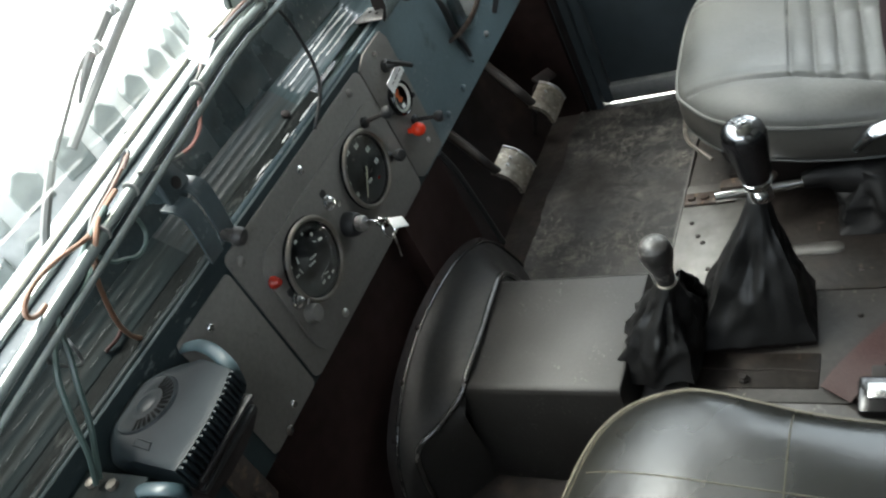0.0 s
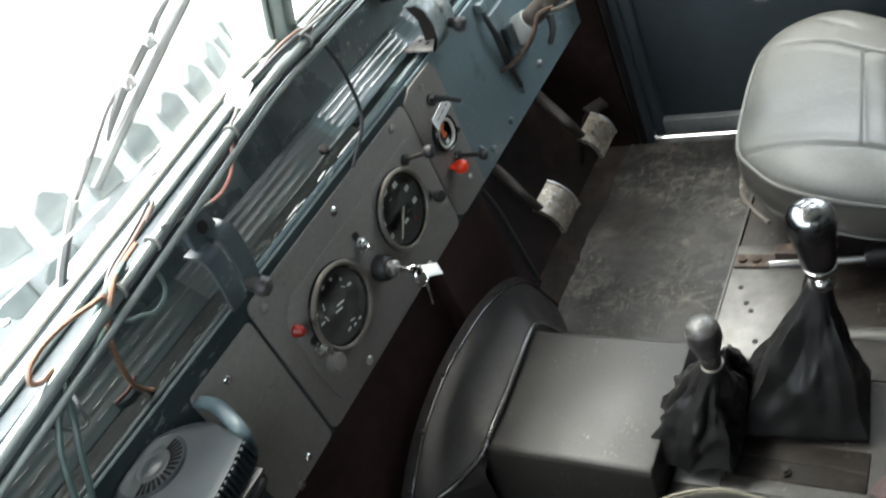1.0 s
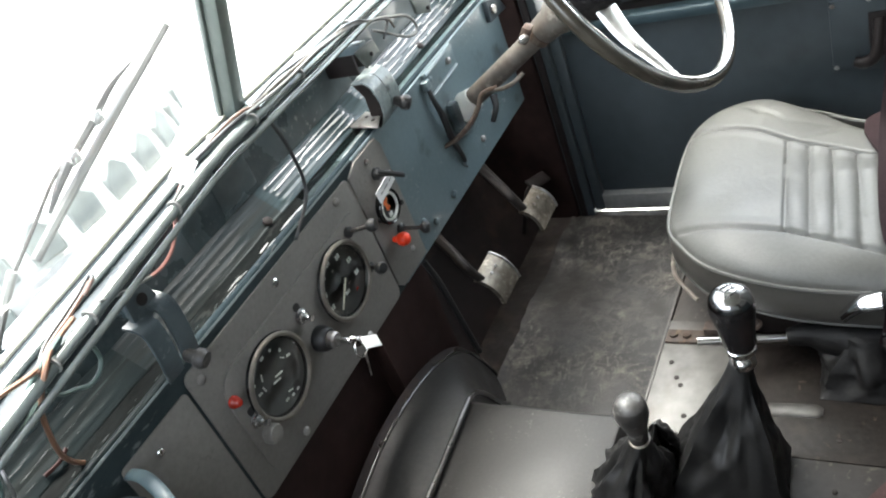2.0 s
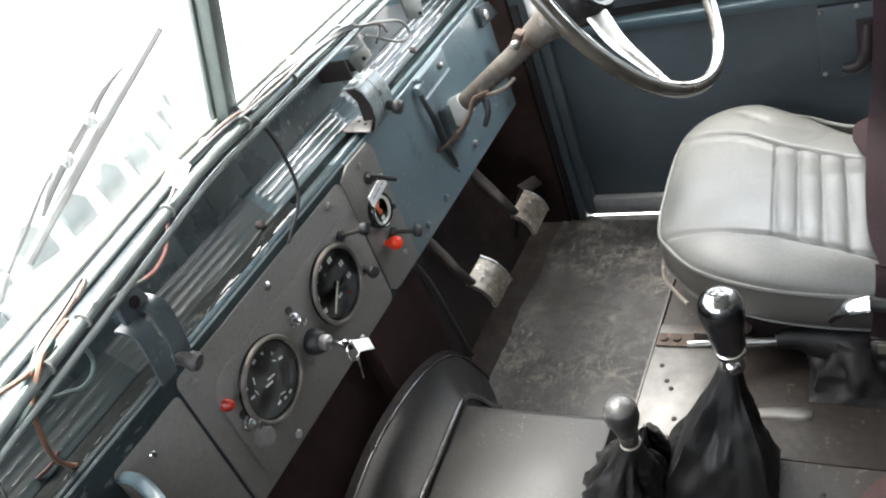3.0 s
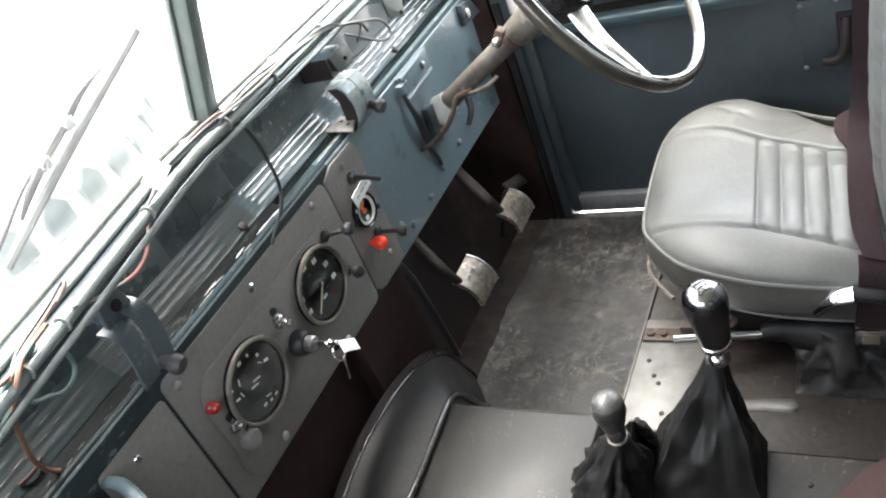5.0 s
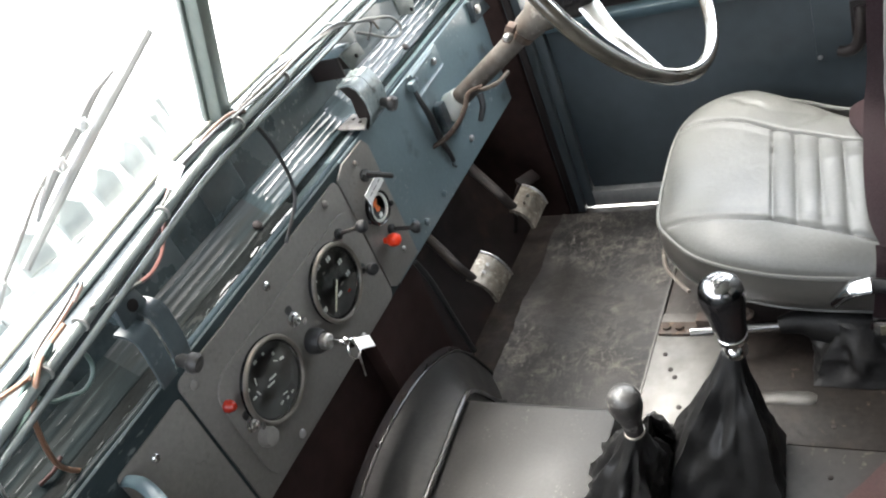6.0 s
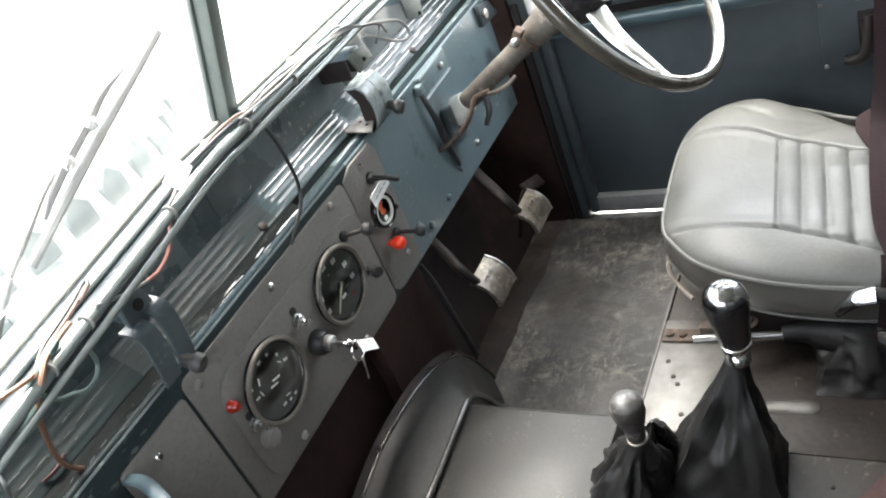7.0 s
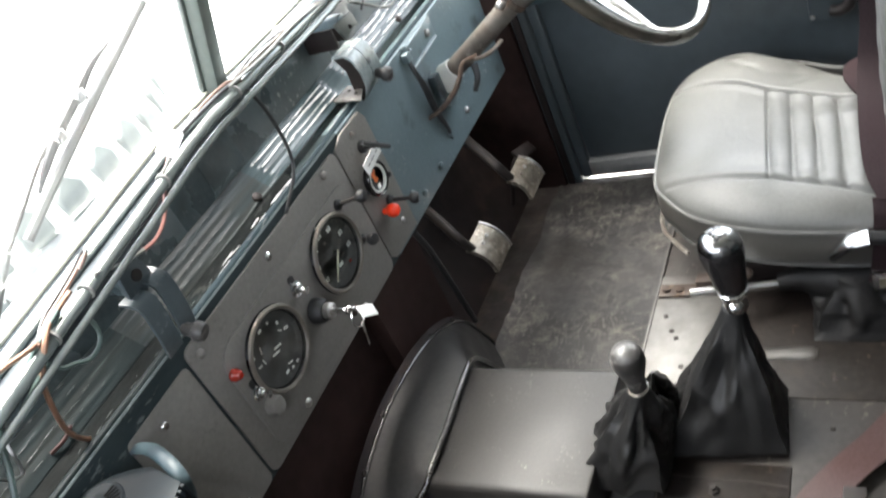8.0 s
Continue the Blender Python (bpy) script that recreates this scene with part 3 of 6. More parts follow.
for x, z in ((0.372, 0.474), (0.436, 0.470), (0.462, 0.318), (0.388, 0.322), (0.262, 0.305), (0.235, 0.325), (0.33, 0.305), (0.52, 0.33)):
    part("bolt", lathe([(0.0055, 0), (0.0055, 0.004), (0.003, 0.006), (0, 0.006)], (x, -0.0048 if x in (0.372, 0.436) else -0.0012, z), (0, -1, 0), 8), M_STEEL if x > 0.4 else M_BLUE, bulk)
part("end_bracket", prism([(0.596, 0.452), (0.600, 0.486), (0.640, 0.478), (0.662, 0.447)], "y", -0.010, 0.0035, 0.001), M_DOOR, bulk)
part("end_bracket_bolt", lathe([(0.008, 0), (0.008, 0.004), (0, 0.006)], (0.612, -0.010, 0.467), (0, -1, 0), 8), M_STEEL, bulk)

# windscreen frame and glass
win = thing("window_1", (0.03, 0.0, 0.63), "split flat windscreen in a blue painted frame", "windscreen", kind="structure")
LEAN = Matrix.Translation((0, 0.014, 0.634)) @ Matrix.Rotation(radians(21), 4, "X")
# the passenger's half of the frame hangs a little lower
SAG = Matrix(((1, 0, 0, 0), (0, 1, 0, 0), (0.095, 0, 1, 0.0076), (0, 0, 0, 1)))


def sag(x):
    return 0.125 * min(0, x + 0.08)


for x0, x1, m in ((-0.70, -0.0802, SAG), (-0.08, 0.70, None)):
    part("lower_frame", bx((x0, -0.040, 0.6185), (x1, 0.018, 0.634), 0.003, m=m), M_TROUGH, win, "dark blue lower windscreen frame")
    part("sill_strip", bx((x0, -0.022, 0.6335), (x1, -0.005, 0.6405), 0.0032, 3, m=m), M_GLOSS, win, "shiny rounded sill strip")
    part("glazing_bead", bx((x0, 0.010, 0.6335), (x1, 0.018, 0.6385), 0.002, m=m), M_CREAM, win, "pale glazing strip")

part("rail", tube([(x, -0.050, 0.642 + sag(x)) for x in (-0.70, -0.40, -0.20, -0.10, -0.06, 0.70)], 0.0058, 10, False), M_GLOSS, win, "shiny rounded frame edge")
part("rail", tube([(x, -0.054, 0.6305 + sag(x)) for x in (-0.70, -0.40, -0.20, -0.10, -0.06, 0.70)], 0.0034, 10, False), M_GLOSS, win, "thin lower frame flange")
part("centre_pillar", bx((0.013, -0.016, 0.0), (0.033, 0.012, 0.50), 0.004, m=LEAN @ Matrix.Rotation(radians(1.2), 4, "Y")), M_FRAME, win)
part("pillar_flange", bx((0.009, 0.0, 0.002), (0.038, 0.006, 0.50), 0.002, m=LEAN @ Matrix.Rotation(radians(1.2), 4, "Y")), M_FRAME, win)
for x0, x1 in ((-0.66, 0.003), (0.033, 0.66)):
    part("pane", bx((x0, 0.0065, 0.004), (x1, 0.0105, 0.50), 0, m=LEAN), M_DUST_HAZE, win, "clear windscreen glass with a painted veil of glare").visible_shadow = False
for x in (-0.68, 0.68):
    part("side_pillar", bx((x - 0.02, -0.02, -0.01), (x + 0.02, 0.014, 0.52), 0.004, m=LEAN), M_BLUE, win)
part("header", bx((-0.70, -0.03, 0.50), (0.70, 0.016, 0.53), 0.004, m=LEAN), M_BLUE, win)
for i in range(7):
    x = -0.55 + 0.175 * i
    part("bead_screw", lathe([(0.004, 0), (0.004, 0.002), (0, 0.003)], (x, 0.004, 0.634), (0, 0, 1), 8), M_STEEL, win)

# Unseen walls and roof added to hold back sky light inside the cab
solo("unseen_wall_upper", join(bx((-0.72, -1.24, 0.3935), (-0.70, -0.551, 1.124), 0.002), bx((-0.72, -0.55, 0.3935), (-0.70, -0.058, 0.64), 0.002)), M_ROOF, "unseen side wall added to limit light from the passenger side", "wall", kind="structure")
solo("unseen_wall_back", bx((-0.72, -1.24, 0.5505), (0.72, -1.20, 1.124), 0.002), M_ROOF, "unseen upper back wall added to block sky light", "wall", kind="structure")
solo("unseen_ceiling", bx((-0.74, -1.30, 1.125), (0.74, -0.08, 1.15), 0.002), M_ROOF, "unseen pale cab roof added to block sky and bounce fill", "roof", kind="structure")
solo("wall_rear", bx((-0.72, -1.24, -0.02), (0.72, -1.20, 0.55), 0.002), M_DOOR, "unseen blue painted cab rear wall closing the back", "wall", kind="structure")
# driver's side: footwell wall, pillar and door
solo("wall_side", bx((0.670, -0.022, -0.02), (0.72, 0.20, 0.617), 0.003), M_BULK, "dark brown grimy footwell side wall", "wall", kind="structure")
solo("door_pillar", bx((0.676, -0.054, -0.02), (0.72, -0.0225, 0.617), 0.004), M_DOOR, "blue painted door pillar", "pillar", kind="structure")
solo("pillar_channel", bx((0.672, -0.040, 0.002), (0.6765, -0.0275, 0.45), 0.001), M_BLACK, "black rubber door seal on the pillar", "seal", kind="structure")
door = thing("door_1", (HALF, -0.5, 0.0), "closed blue painted driver's door with a flat inner panel", "door", kind="structure")
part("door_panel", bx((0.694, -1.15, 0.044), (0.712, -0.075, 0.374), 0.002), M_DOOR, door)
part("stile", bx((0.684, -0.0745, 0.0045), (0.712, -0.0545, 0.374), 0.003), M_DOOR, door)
part("bottom_rail", bx((0.680, -1.15, 0.0085), (0.712, -0.0755, 0.0435), 0.002), M_RAILP, door, "pale worn bottom rail")
part("door_top", bx((0.676, -1.15, 0.3745), (0.716, -0.058, 0.393), 0.005), M_TEAL, door, "lighter blue rounded top rail")
part("window_channel", bx((0.700, -1.15, 0.3935), (0.718, -0.058, 0.4105), 0.002), M_BLACK, door, "black felt window channel")
part("window_frame", join(bx((0.690, -0.130, 0.4105), (0.712, -0.100, 1.10), 0.003), bx((0.690, -0.70, 0.4105), (0.712, -0.67, 1.10), 0.003), bx((0.690, -0.70, 1.1005), (0.712, -0.100, 1.124), 0.003), bx((0.690, -0.669, 0.4105), (0.712, -0.1305, 0.448), 0.004)), M_DOOR, door)
# Unseen panel, added to cut light reaching the back of the seat
solo("unseen_wall_side_rear", bx((0.692, -1.24, 0.4115), (0.712, -0.7005, 1.124), 0.002), M_ROOF, "unseen side panel added to darken the rear of the seat", "wall", kind="structure")
part("window_pane", bx((0.699, -0.67, 0.4482), (0.703, -0.1305, 1.10), 0), M_GLASS, door, "clear sliding window glass").visible_shadow = False
lock = part("lock_plate", bx((0.682, -0.578, 0.250), (0.6938, -0.492, 0.366), 0.002), M_DOOR, door, "raised blue lock cover plate")
part("lock_slot", bx((0.678, -0.566, 0.272), (0.6822, -0.543, 0.342), 0.002), M_BLACK, lock)
part("handle", tube([(0.674, -0.558, 0.336), (0.666, -0.556, 0.306), (0.665, -0.550, 0.280), (0.668, -0.536, 0.270), (0.672, -0.524, 0.270)], [0.007, 0.008, 0.009, 0.009, 0.008], 10), M_BLACK, lock, "black door handle")
part("latch", bx((0.670, -0.561, 0.298), (0.679, -0.548, 0.334), 0.002), M_BLACK, lock)
for y, z in ((-0.497, 0.258), (-0.497, 0.358), (-0.545, 0.362)):
    part("screw", lathe([(0.004, 0), (0.003, 0.002), (0, 0.0024)], (0.6818, y, z), (-1, 0, 0), 8), M_STEEL, lock)

# passenger's side; the door behind the camera is added shut to cut light
solo("wall_passenger", bx((-0.72, -0.054, -0.02), (-0.670, 0.20, 0.617), 0.003), M_DOOR, "blue painted passenger footwell side wall", "wall", kind="structure")

side = thing("door_2", (-HALF, -0.5, 0.0), "unseen closed blue passenger door, added to cut side light", "door", kind="structure")
part("door_panel", bx((-0.712, -1.15, 0.010), (-0.694, -0.058, 0.374), 0.002), M_DOOR, side)
part("door_top", bx((-0.716, -1.15, 0.3745), (-0.676, -0.058, 0.393), 0.005), M_TEAL, side)

# bonnet outside
solo("bonnet", prism([(0.083, 0.385), (0.083, 0.405), (1.35, 0.40), (1.35, -0.3), (1.31, -0.3), (1.31, 0.375)], "x", -0.62, 0.62), M_BONNET, "blue grey bonnet in front of the windscreen", "bonnet", kind="structure")
solo("front_wings", join(bx((-0.84, 0.205, -0.35), (-0.625, 1.35, 0.33), 0.02), bx((0.625, 0.205, -0.35), (0.84, 1.35, 0.33), 0.02)), M_BONNET, "blue grey front wings beside the bonnet", "wing", kind="structure")

# ---- gearbox cover ----
tun = thing("gearbox_cover", (0, -0.2, 0), "black vinyl covered gearbox tunnel with a flared front", "tunnel cover")
part("top_cover", prism([(-0.146, 0.0), (-0.120, 0.146), (-0.114, 0.151), (0.062, 0.152), (0.068, 0.147), (0.072, 0.0)], "y", -0.298, -0.085, 0.004), M_COVER, tun)
ARCH = spline([(0.245, -0.008, 0.0), (0.233, -0.008, 0.035), (0.197, -0.008, 0.105), (0.148, -0.008, 0.143), (0.080, -0.008, 0.166), (0.005, -0.008, 0.174), (-0.060, -0.008, 0.170), (-0.128, -0.008, 0.152), (-0.190, -0.008, 0.115), (-0.225, -0.008, 0.060), (-0.238, -0.008, 0.0)], 6)
FOLD = spline([(0.19, -0.050, 0.0), (0.165, -0.055, 0.030), (0.120, -0.070, 0.100), (0.085, -0.082, 0.142), (0.050, -0.088, 0.156), (-0.030, -0.094, 0.156), (-0.095, -0.097, 0.155), (-0.126, -0.090, 0.141), (-0.158, -0.063, 0.123), (-0.192, -0.036, 0.104), (-0.214, -0.034, 0.0)], 6)


def cowl(u, v):
    i = min(len(ARCH) - 1, round(u * (len(ARCH) - 1)))
    a, b = ARCH[i], FOLD[i]
    p = a.lerp(b, v)
    bulge = 0.003 * math.sin(math.pi * v)
    return p + Vector((0, -0.3 * bulge, bulge * min(1.0, p.z / 0.08)))


part("cowl", sheet(cowl, len(ARCH) - 1, 8, 0.004), M_COWL, tun, smooth=60)
part("fold_bead", tube([q + Vector((0, -0.001, 0.002)) for q in FOLD], 0.0044, 10, False), M_EDGE, tun, "rounded shiny fold edge")
part("skirt", sheet(lambda u, v: FOLD[min(len(FOLD) - 1, round(u * (len(FOLD) - 1)))].lerp(Vector((max(-0.14, min(0.07, FOLD[min(len(FOLD) - 1, round(u * (len(FOLD) - 1)))].x)), -0.094, FOLD[min(len(FOLD) - 1, round(u * (len(FOLD) - 1)))].z * (0.93 if v else 1))), v), len(FOLD) - 1, 2, 0.002), M_COVER, tun)
rim_pts = [Vector((q.x * 1.02, 0.001, q.z + 0.006 * (1 if q.z > 0.03 else q.z / 0.03))) for q in ARCH]
part("edge_bead", tube([q + Vector((0, -0.002, 0)) for q in ARCH], 0.0026, 10, False), M_EDGE, tun, "rounded front edge")
part("flange", sheet(lambda u, v: rim_pts[min(len(ARCH) - 1, round(u * (len(ARCH) - 1)))].lerp(ARCH[min(len(ARCH) - 1, round(u * (len(ARCH) - 1)))], v), len(ARCH) - 1, 2, 0.003), M_TOE, tun, "black bolted flange")
for k in (9, 15, 21, 27, 34, 41, 47):
    q = rim_pts[k].lerp(ARCH[k], 0.45)
    part("flange_bolt", lathe([(0.004, 0), (0.004, 0.0025), (0.002, 0.004), (0, 0.004)], q + Vector((0, -0.004, 0)), (0, -1, 0.1), 8), M_TOE, tun)

# black drain cable beside the engine bulkhead
solo("cable", tube([(0.196, -0.004, 0.285), (0.200, -0.012, 0.245), (0.206, -0.016, 0.17), (0.216, -0.014, 0.11), (0.228, -0.008, 0.075)], 0.0045, 8), M_RUBBER, "black rubber cable hanging below the dash", "cable")


# ---- seats ----
def squircle(a, b, k):
    return a * math.sqrt(1 - k * b * b / 2), b * math.sqrt(1 - k * a * a / 2)


def ring_of(points, per=16):
    """A smooth closed outline through corner points, as evenly spread points in the plan."""
    p = [Vector((*q, 0)) for q in points]
    n, raw = len(p), []
    for i in range(n):
        a, b, c, d = p[i - 1], p[i], p[(i + 1) % n], p[(i + 2) % n]
        for k in range(per):
            t = k / per
            raw.append(0.5 * (2 * b + (c - a) * t + (2 * a - 5 * b + 4 * c - d) * t * t + (3 * b - a - 3 * c + d) * t ** 3))
    return raw


def pad_top(ring, mid, height, rings=80):
    """The domed top of a cushion, drawn inwards from its outline."""
    bm = bmesh.new()
    mid = Vector((*mid, 0))
    rows = []
    for j in range(rings):
        r = 1 - j / rings
        row = []
        for q in ring:
            p = mid + (q - mid) * r
            row.append(bm.verts.new((p.x, p.y, height(p.x, p.y, r))))
        rows.append(row)
    tip = bm.verts.new((mid.x, mid.y, height(mid.x, mid.y, 0)))
    n = len(ring)
    for r0, r1 in zip(rows, rows[1:]):
        for i in range(n):
            bm.faces.new((r0[i], r0[(i + 1) % n], r1[(i + 1) % n], r1[i]))
    for i in range(n):
        bm.faces.new((rows[-1][i], rows[-1][(i + 1) % n], tip))
    return bm


def pad_side(ring, mid, levels):
    """The upholstered side of a cushion: rows of (z, grow) round its outline."""
    bm = bmesh.new()
    mid = Vector((*mid, 0))
    rows = []
    for z, g in levels:
        rows.append([bm.verts.new((q.x, q.y, z)) for q in grown(ring, mid, g)])
    n = len(ring)
    for r0, r1 in zip(rows, rows[1:]):
        for i in range(n):
            bm.faces.new((r0[i], r0[(i + 1) % n], r1[(i + 1) % n], r1[i]))
    return bm


def grown(ring, mid, g):
    return [q + (q - mid).normalized() * g for q in ring]


def between(y, table):
    """A line through (y, x) pairs, in falling y."""
    ys, xs = [p[0] for p in table][::-1], [p[1] for p in table][::-1]
    return float(np.interp(y, ys, xs))


D_RING = ring_of([(0.337, -0.311), (0.436, -0.301), (0.539, -0.299), (0.597, -0.313), (0.632, -0.350), (0.638, -0.395), (0.606, -0.472), (0.570, -0.535), (0.545, -0.63), (0.530, -0.74), (0.48, -0.80), (0.34, -0.81), (0.24, -0.79), (0.208, -0.70), (0.206, -0.60), (0.210, -0.505), (0.225, -0.436), (0.253, -0.375), (0.297, -0.332)])
D_MID = (0.42, -0.53)
NEAR = ((-0.30, 0.310), (-0.335, 0.306), (-0.467, 0.284), (-0.501, 0.270), (-0.582, 0.243), (-0.80, 0.235))
FAR = ((-0.30, 0.540), (-0.33, 0.538), (-0.375, 0.526), (-0.451, 0.490), (-0.552, 0.448), (-0.80, 0.40))


def driver_top(x, y, r):
    z = 0.229 + 0.038 * max(0, 1 - r ** 5) ** 0.55
    near, far = between(y, NEAR), between(y, FAR)
    rim = min(1, max(0, (1 - r) / 0.05))
    for s, w in ((near, 0.0032), (far, 0.0036)):
        z -= 0.0062 * math.exp(-((x - s) / w) ** 2) * rim
    if near < x < far:
        z -= 0.003 * min(1, (x - near) / 0.02, (far - x) / 0.02) * rim
        ph = (-0.448 - (y - 0.094 * (x - 0.486))) / 0.0285
        if ph > 0:
            z += (0.0052 * math.sin(math.pi * (ph % 1.0)) ** 0.6 - 0.0036) * rim
        elif ph > -0.12:
            z -= 0.0036 * (ph + 0.12) / 0.12
    z -= 0.026 * min(1, max(0, (-0.41 - y) / 0.13)) * min(1, max(0, (x - 0.40) / 0.14))
    z += 0.0020 * noise.noise(Vector((x * 14, y * 14, 3))) * min(1, (1 - r) / 0.15)
    # fine pulled wrinkles in the worn leather
    ridge = 1 - abs(noise.noise(Vector((x * 26 + y * 20, y * 48 - x * 14, 8))))
    z -= 0.00018 * max(0, ridge - 0.80) / 0.2 * max(0, 0.35 + noise.noise(Vector((x * 9, y * 9, 12)))) * rim
    if x > far:
        # pulled creases on the far bolster
        for cx0, cy0, sl, ln in ((0.578, -0.395, 0.9, 0.022), (0.560, -0.418, 1.3, 0.018), (0.520, -0.500, -0.7, 0.030)):
            along = ((x - cx0) + sl * (y - cy0)) / math.sqrt(1 + sl * sl)
            across = (sl * (x - cx0) - (y - cy0)) / math.sqrt(1 + sl * sl)
            across += 8.0 * along * along
            z -= 0.0024 * math.exp(-(across / 0.0065) ** 2 - (along / ln) ** 2)
    return z


seat = thing("car_seat", (0.42, -0.56, 0.1), "light grey leather seat with pleated centre and piped edges", "seat")
DM = Vector((*D_MID, 0))
part("cushion", pad_top(D_RING, D_MID, driver_top, 110), M_LEATHER, seat, smooth=70)
part("cushion_side", pad_side(D_RING, D_MID, [(0.168, -0.018), (0.174, -0.006), (0.180, 0.000), (0.190, 0.003), (0.204, 0.004), (0.218, 0.003), (0.2285, 0.0)]), M_LEATHER_S, seat, "grey leather side panel darkened as shaded", smooth=70)
part("piping", tube([(q.x, q.y, 0.2295) for q in grown(D_RING, DM, 0.001)], 0.0028, 6, closed=True), M_LEATHER, seat, "raised leather piping")
part("lower_piping", tube([(q.x, q.y, 0.1785) for q in grown(D_RING, DM, -0.0005)], 0.0022, 6, closed=True), M_LEATHER, seat, "raised leather piping")
part("seat_base", pad_side(D_RING, D_MID, [(0.103, -0.036), (0.120, -0.032), (0.150, -0.028), (0.176, -0.020)]), M_BLACK, seat, "black seat base tray")
tray = sorted((q for q in grown(D_RING, DM, 0.007) if q.y > -0.365 and 0.262 < q.x < 0.60), key=lambda q: q.x)
part("base_tube", tube([(q.x, q.y, 0.161) for q in tray], 0.0030, 8, False), M_COLUMN, seat, "thin worn base tube")
for x in (0.30, 0.50):
    part("seat_runner", bx((x - 0.012, -0.78, 0.0985), (x + 0.012, -0.36, 0.112), 0.002), M_ARM, seat)


def driver_back(u, v):
    a, b = 2 * u - 1, 2 * v - 1
    x, h = squircle(a, b, 0.55)
    z = 0.50 + 0.27 * h
    bulge = 0.05 * (1 - abs(a) ** 3) ** 0.5 * (1 - abs(b) ** 4) ** 0.5
    y = -0.742 - 0.06 * (z - 0.45) + bulge
    if abs(a) < 0.6 and abs(b) < 0.85:
        y += 0.004 * math.sin(math.pi * (((z - 0.2) / 0.035) % 1.0))
    return Vector((0.385 + 0.205 * x, y, z))


part("backrest", sheet(driver_back, 40, 60, 0.09), M_LEATHER, seat, "light grey leather backrest", smooth=70)


P_RING = ring_of([(-0.255, -0.297), (-0.205, -0.313), (-0.173, -0.342), (-0.156, -0.385), (-0.158, -0.420), (-0.168, -0.460), (-0.180, -0.510), (-0.187, -0.570), (-0.190, -0.70), (-0.21, -0.80), (-0.30, -0.83), (-0.48, -0.83), (-0.58, -0.81), (-0.61, -0.72), (-0.615, -0.50), (-0.60, -0.36), (-0.55, -0.305), (-0.42, -0.290), (-0.32, -0.290)])
P_MID = (-0.39, -0.56)
PM = Vector((*P_MID, 0))


def passenger_top(x, y, r):
    z = 0.200 + 0.036 * max(0, 1 - r ** 7.0) ** 0.62
    z += 0.0022 * noise.noise(Vector((x * 12, y * 12, 9))) * min(1, (1 - r) / 0.15)
    return z


ps = thing("car_seat", (-0.39, -0.56, 0.1), "grey leather seat darkened for dim light, with yellowed piping and stitching", "seat")
part("cushion", pad_top(P_RING, P_MID, passenger_top, 100), M_LEATHER_D, ps, smooth=70)
part("cushion_side", pad_side(P_RING, P_MID, [(0.103, -0.022), (0.118, -0.010), (0.140, -0.001), (0.170, 0.003), (0.188, 0.002), (0.1998, 0.0)]), M_LEATHER_D, ps, smooth=70)
def on_cushion(q, r):
    p = PM + (q - PM) * r
    return (p.x, p.y, passenger_top(p.x, p.y, r))


edge_pts = [q for q in P_RING if q.x > -0.30 and -0.80 < q.y]
start = min(range(len(edge_pts)), key=lambda i: edge_pts[i].x + 10 * (edge_pts[i].y < -0.4))
edge_pts = edge_pts[start:] + edge_pts[:start]
part("piping", tube([Vector(on_cushion(q, 0.994)) + Vector((0, 0, 0.0012)) for q in edge_pts], 0.0019, 6, False), M_PIPE, ps, "yellowed worn piping")
part("piping_seam", tube([Vector(on_cushion(q, 0.962)) + Vector((0, 0, 0.0002)) for q in edge_pts], 0.0007, 5, False), M_PIPE, ps, "pale stitched seam")
for ends in (((-0.266, -0.318), (-0.300, -0.76)), ((-0.186, -0.496), (-0.58, -0.496))):
    pts = []
    for k in range(25):
        x, y = (p + (q - p) * k / 24 for p, q in zip(*ends))
        d = Vector((x, y, 0)) - PM
        edge = max(P_RING, key=lambda q: d.normalized().dot((q - PM).normalized()))
        best = min(1, d.length / (edge - PM).length)
        pts.append((x, y, passenger_top(x, y, best) + 0.0001))
    part("seam", tube(pts, 0.0007, 5), M_PIPE, ps, "pale stitched seam")
part("passenger_back", sheet(lambda u, v: driver_back(u, v) + Vector((-0.775, -0.045, -0.03)), 30, 40, 0.09), M_LEATHER_D, ps, "grey leather backrest in the same darkened colour", smooth=70)

# ---- steering wheel and column ----
TILT = radians(32.9)
C = Vector((0.434, -0.294, 0.578))
N = Vector((0, -math.cos(TILT), math.sin(TILT)))
U = Vector((1, 0, 0))
W = N.cross(U)


def on_wheel(r, deg, up=0.0):
    a = radians(deg)
    return C + r * (math.cos(a) * U + math.sin(a) * W) + up * N


sw = thing("steering_wheel", C, "large thin rimmed steering wheel with bright spokes", "steering wheel")
part("rim", tube([on_wheel(0.1905, 360 * i / 96) for i in range(96)], 0.0088, 12, closed=True), M_RIM, sw, "glossy worn dark grey rim")
part("rim_inlay", tube([on_wheel(0.1868, 360 * i / 96, 0.0062) for i in range(96)], 0.0040, 8, closed=True), M_CHROME, sw, "polished inner rim band")
hub = part("hub", lathe([(0.026, -0.100), (0.036, -0.090), (0.046, -0.066), (0.046, -0.046), (0.038, -0.036), (0, -0.033)], C, N, 32), M_KNOB, sw, "black hub")
part("horn_button", lathe([(0.030, -0.037), (0.030, -0.031), (0.025, -0.026), (0, -0.024)], C, N, 28), M_WHITE, hub, "pale round horn button")
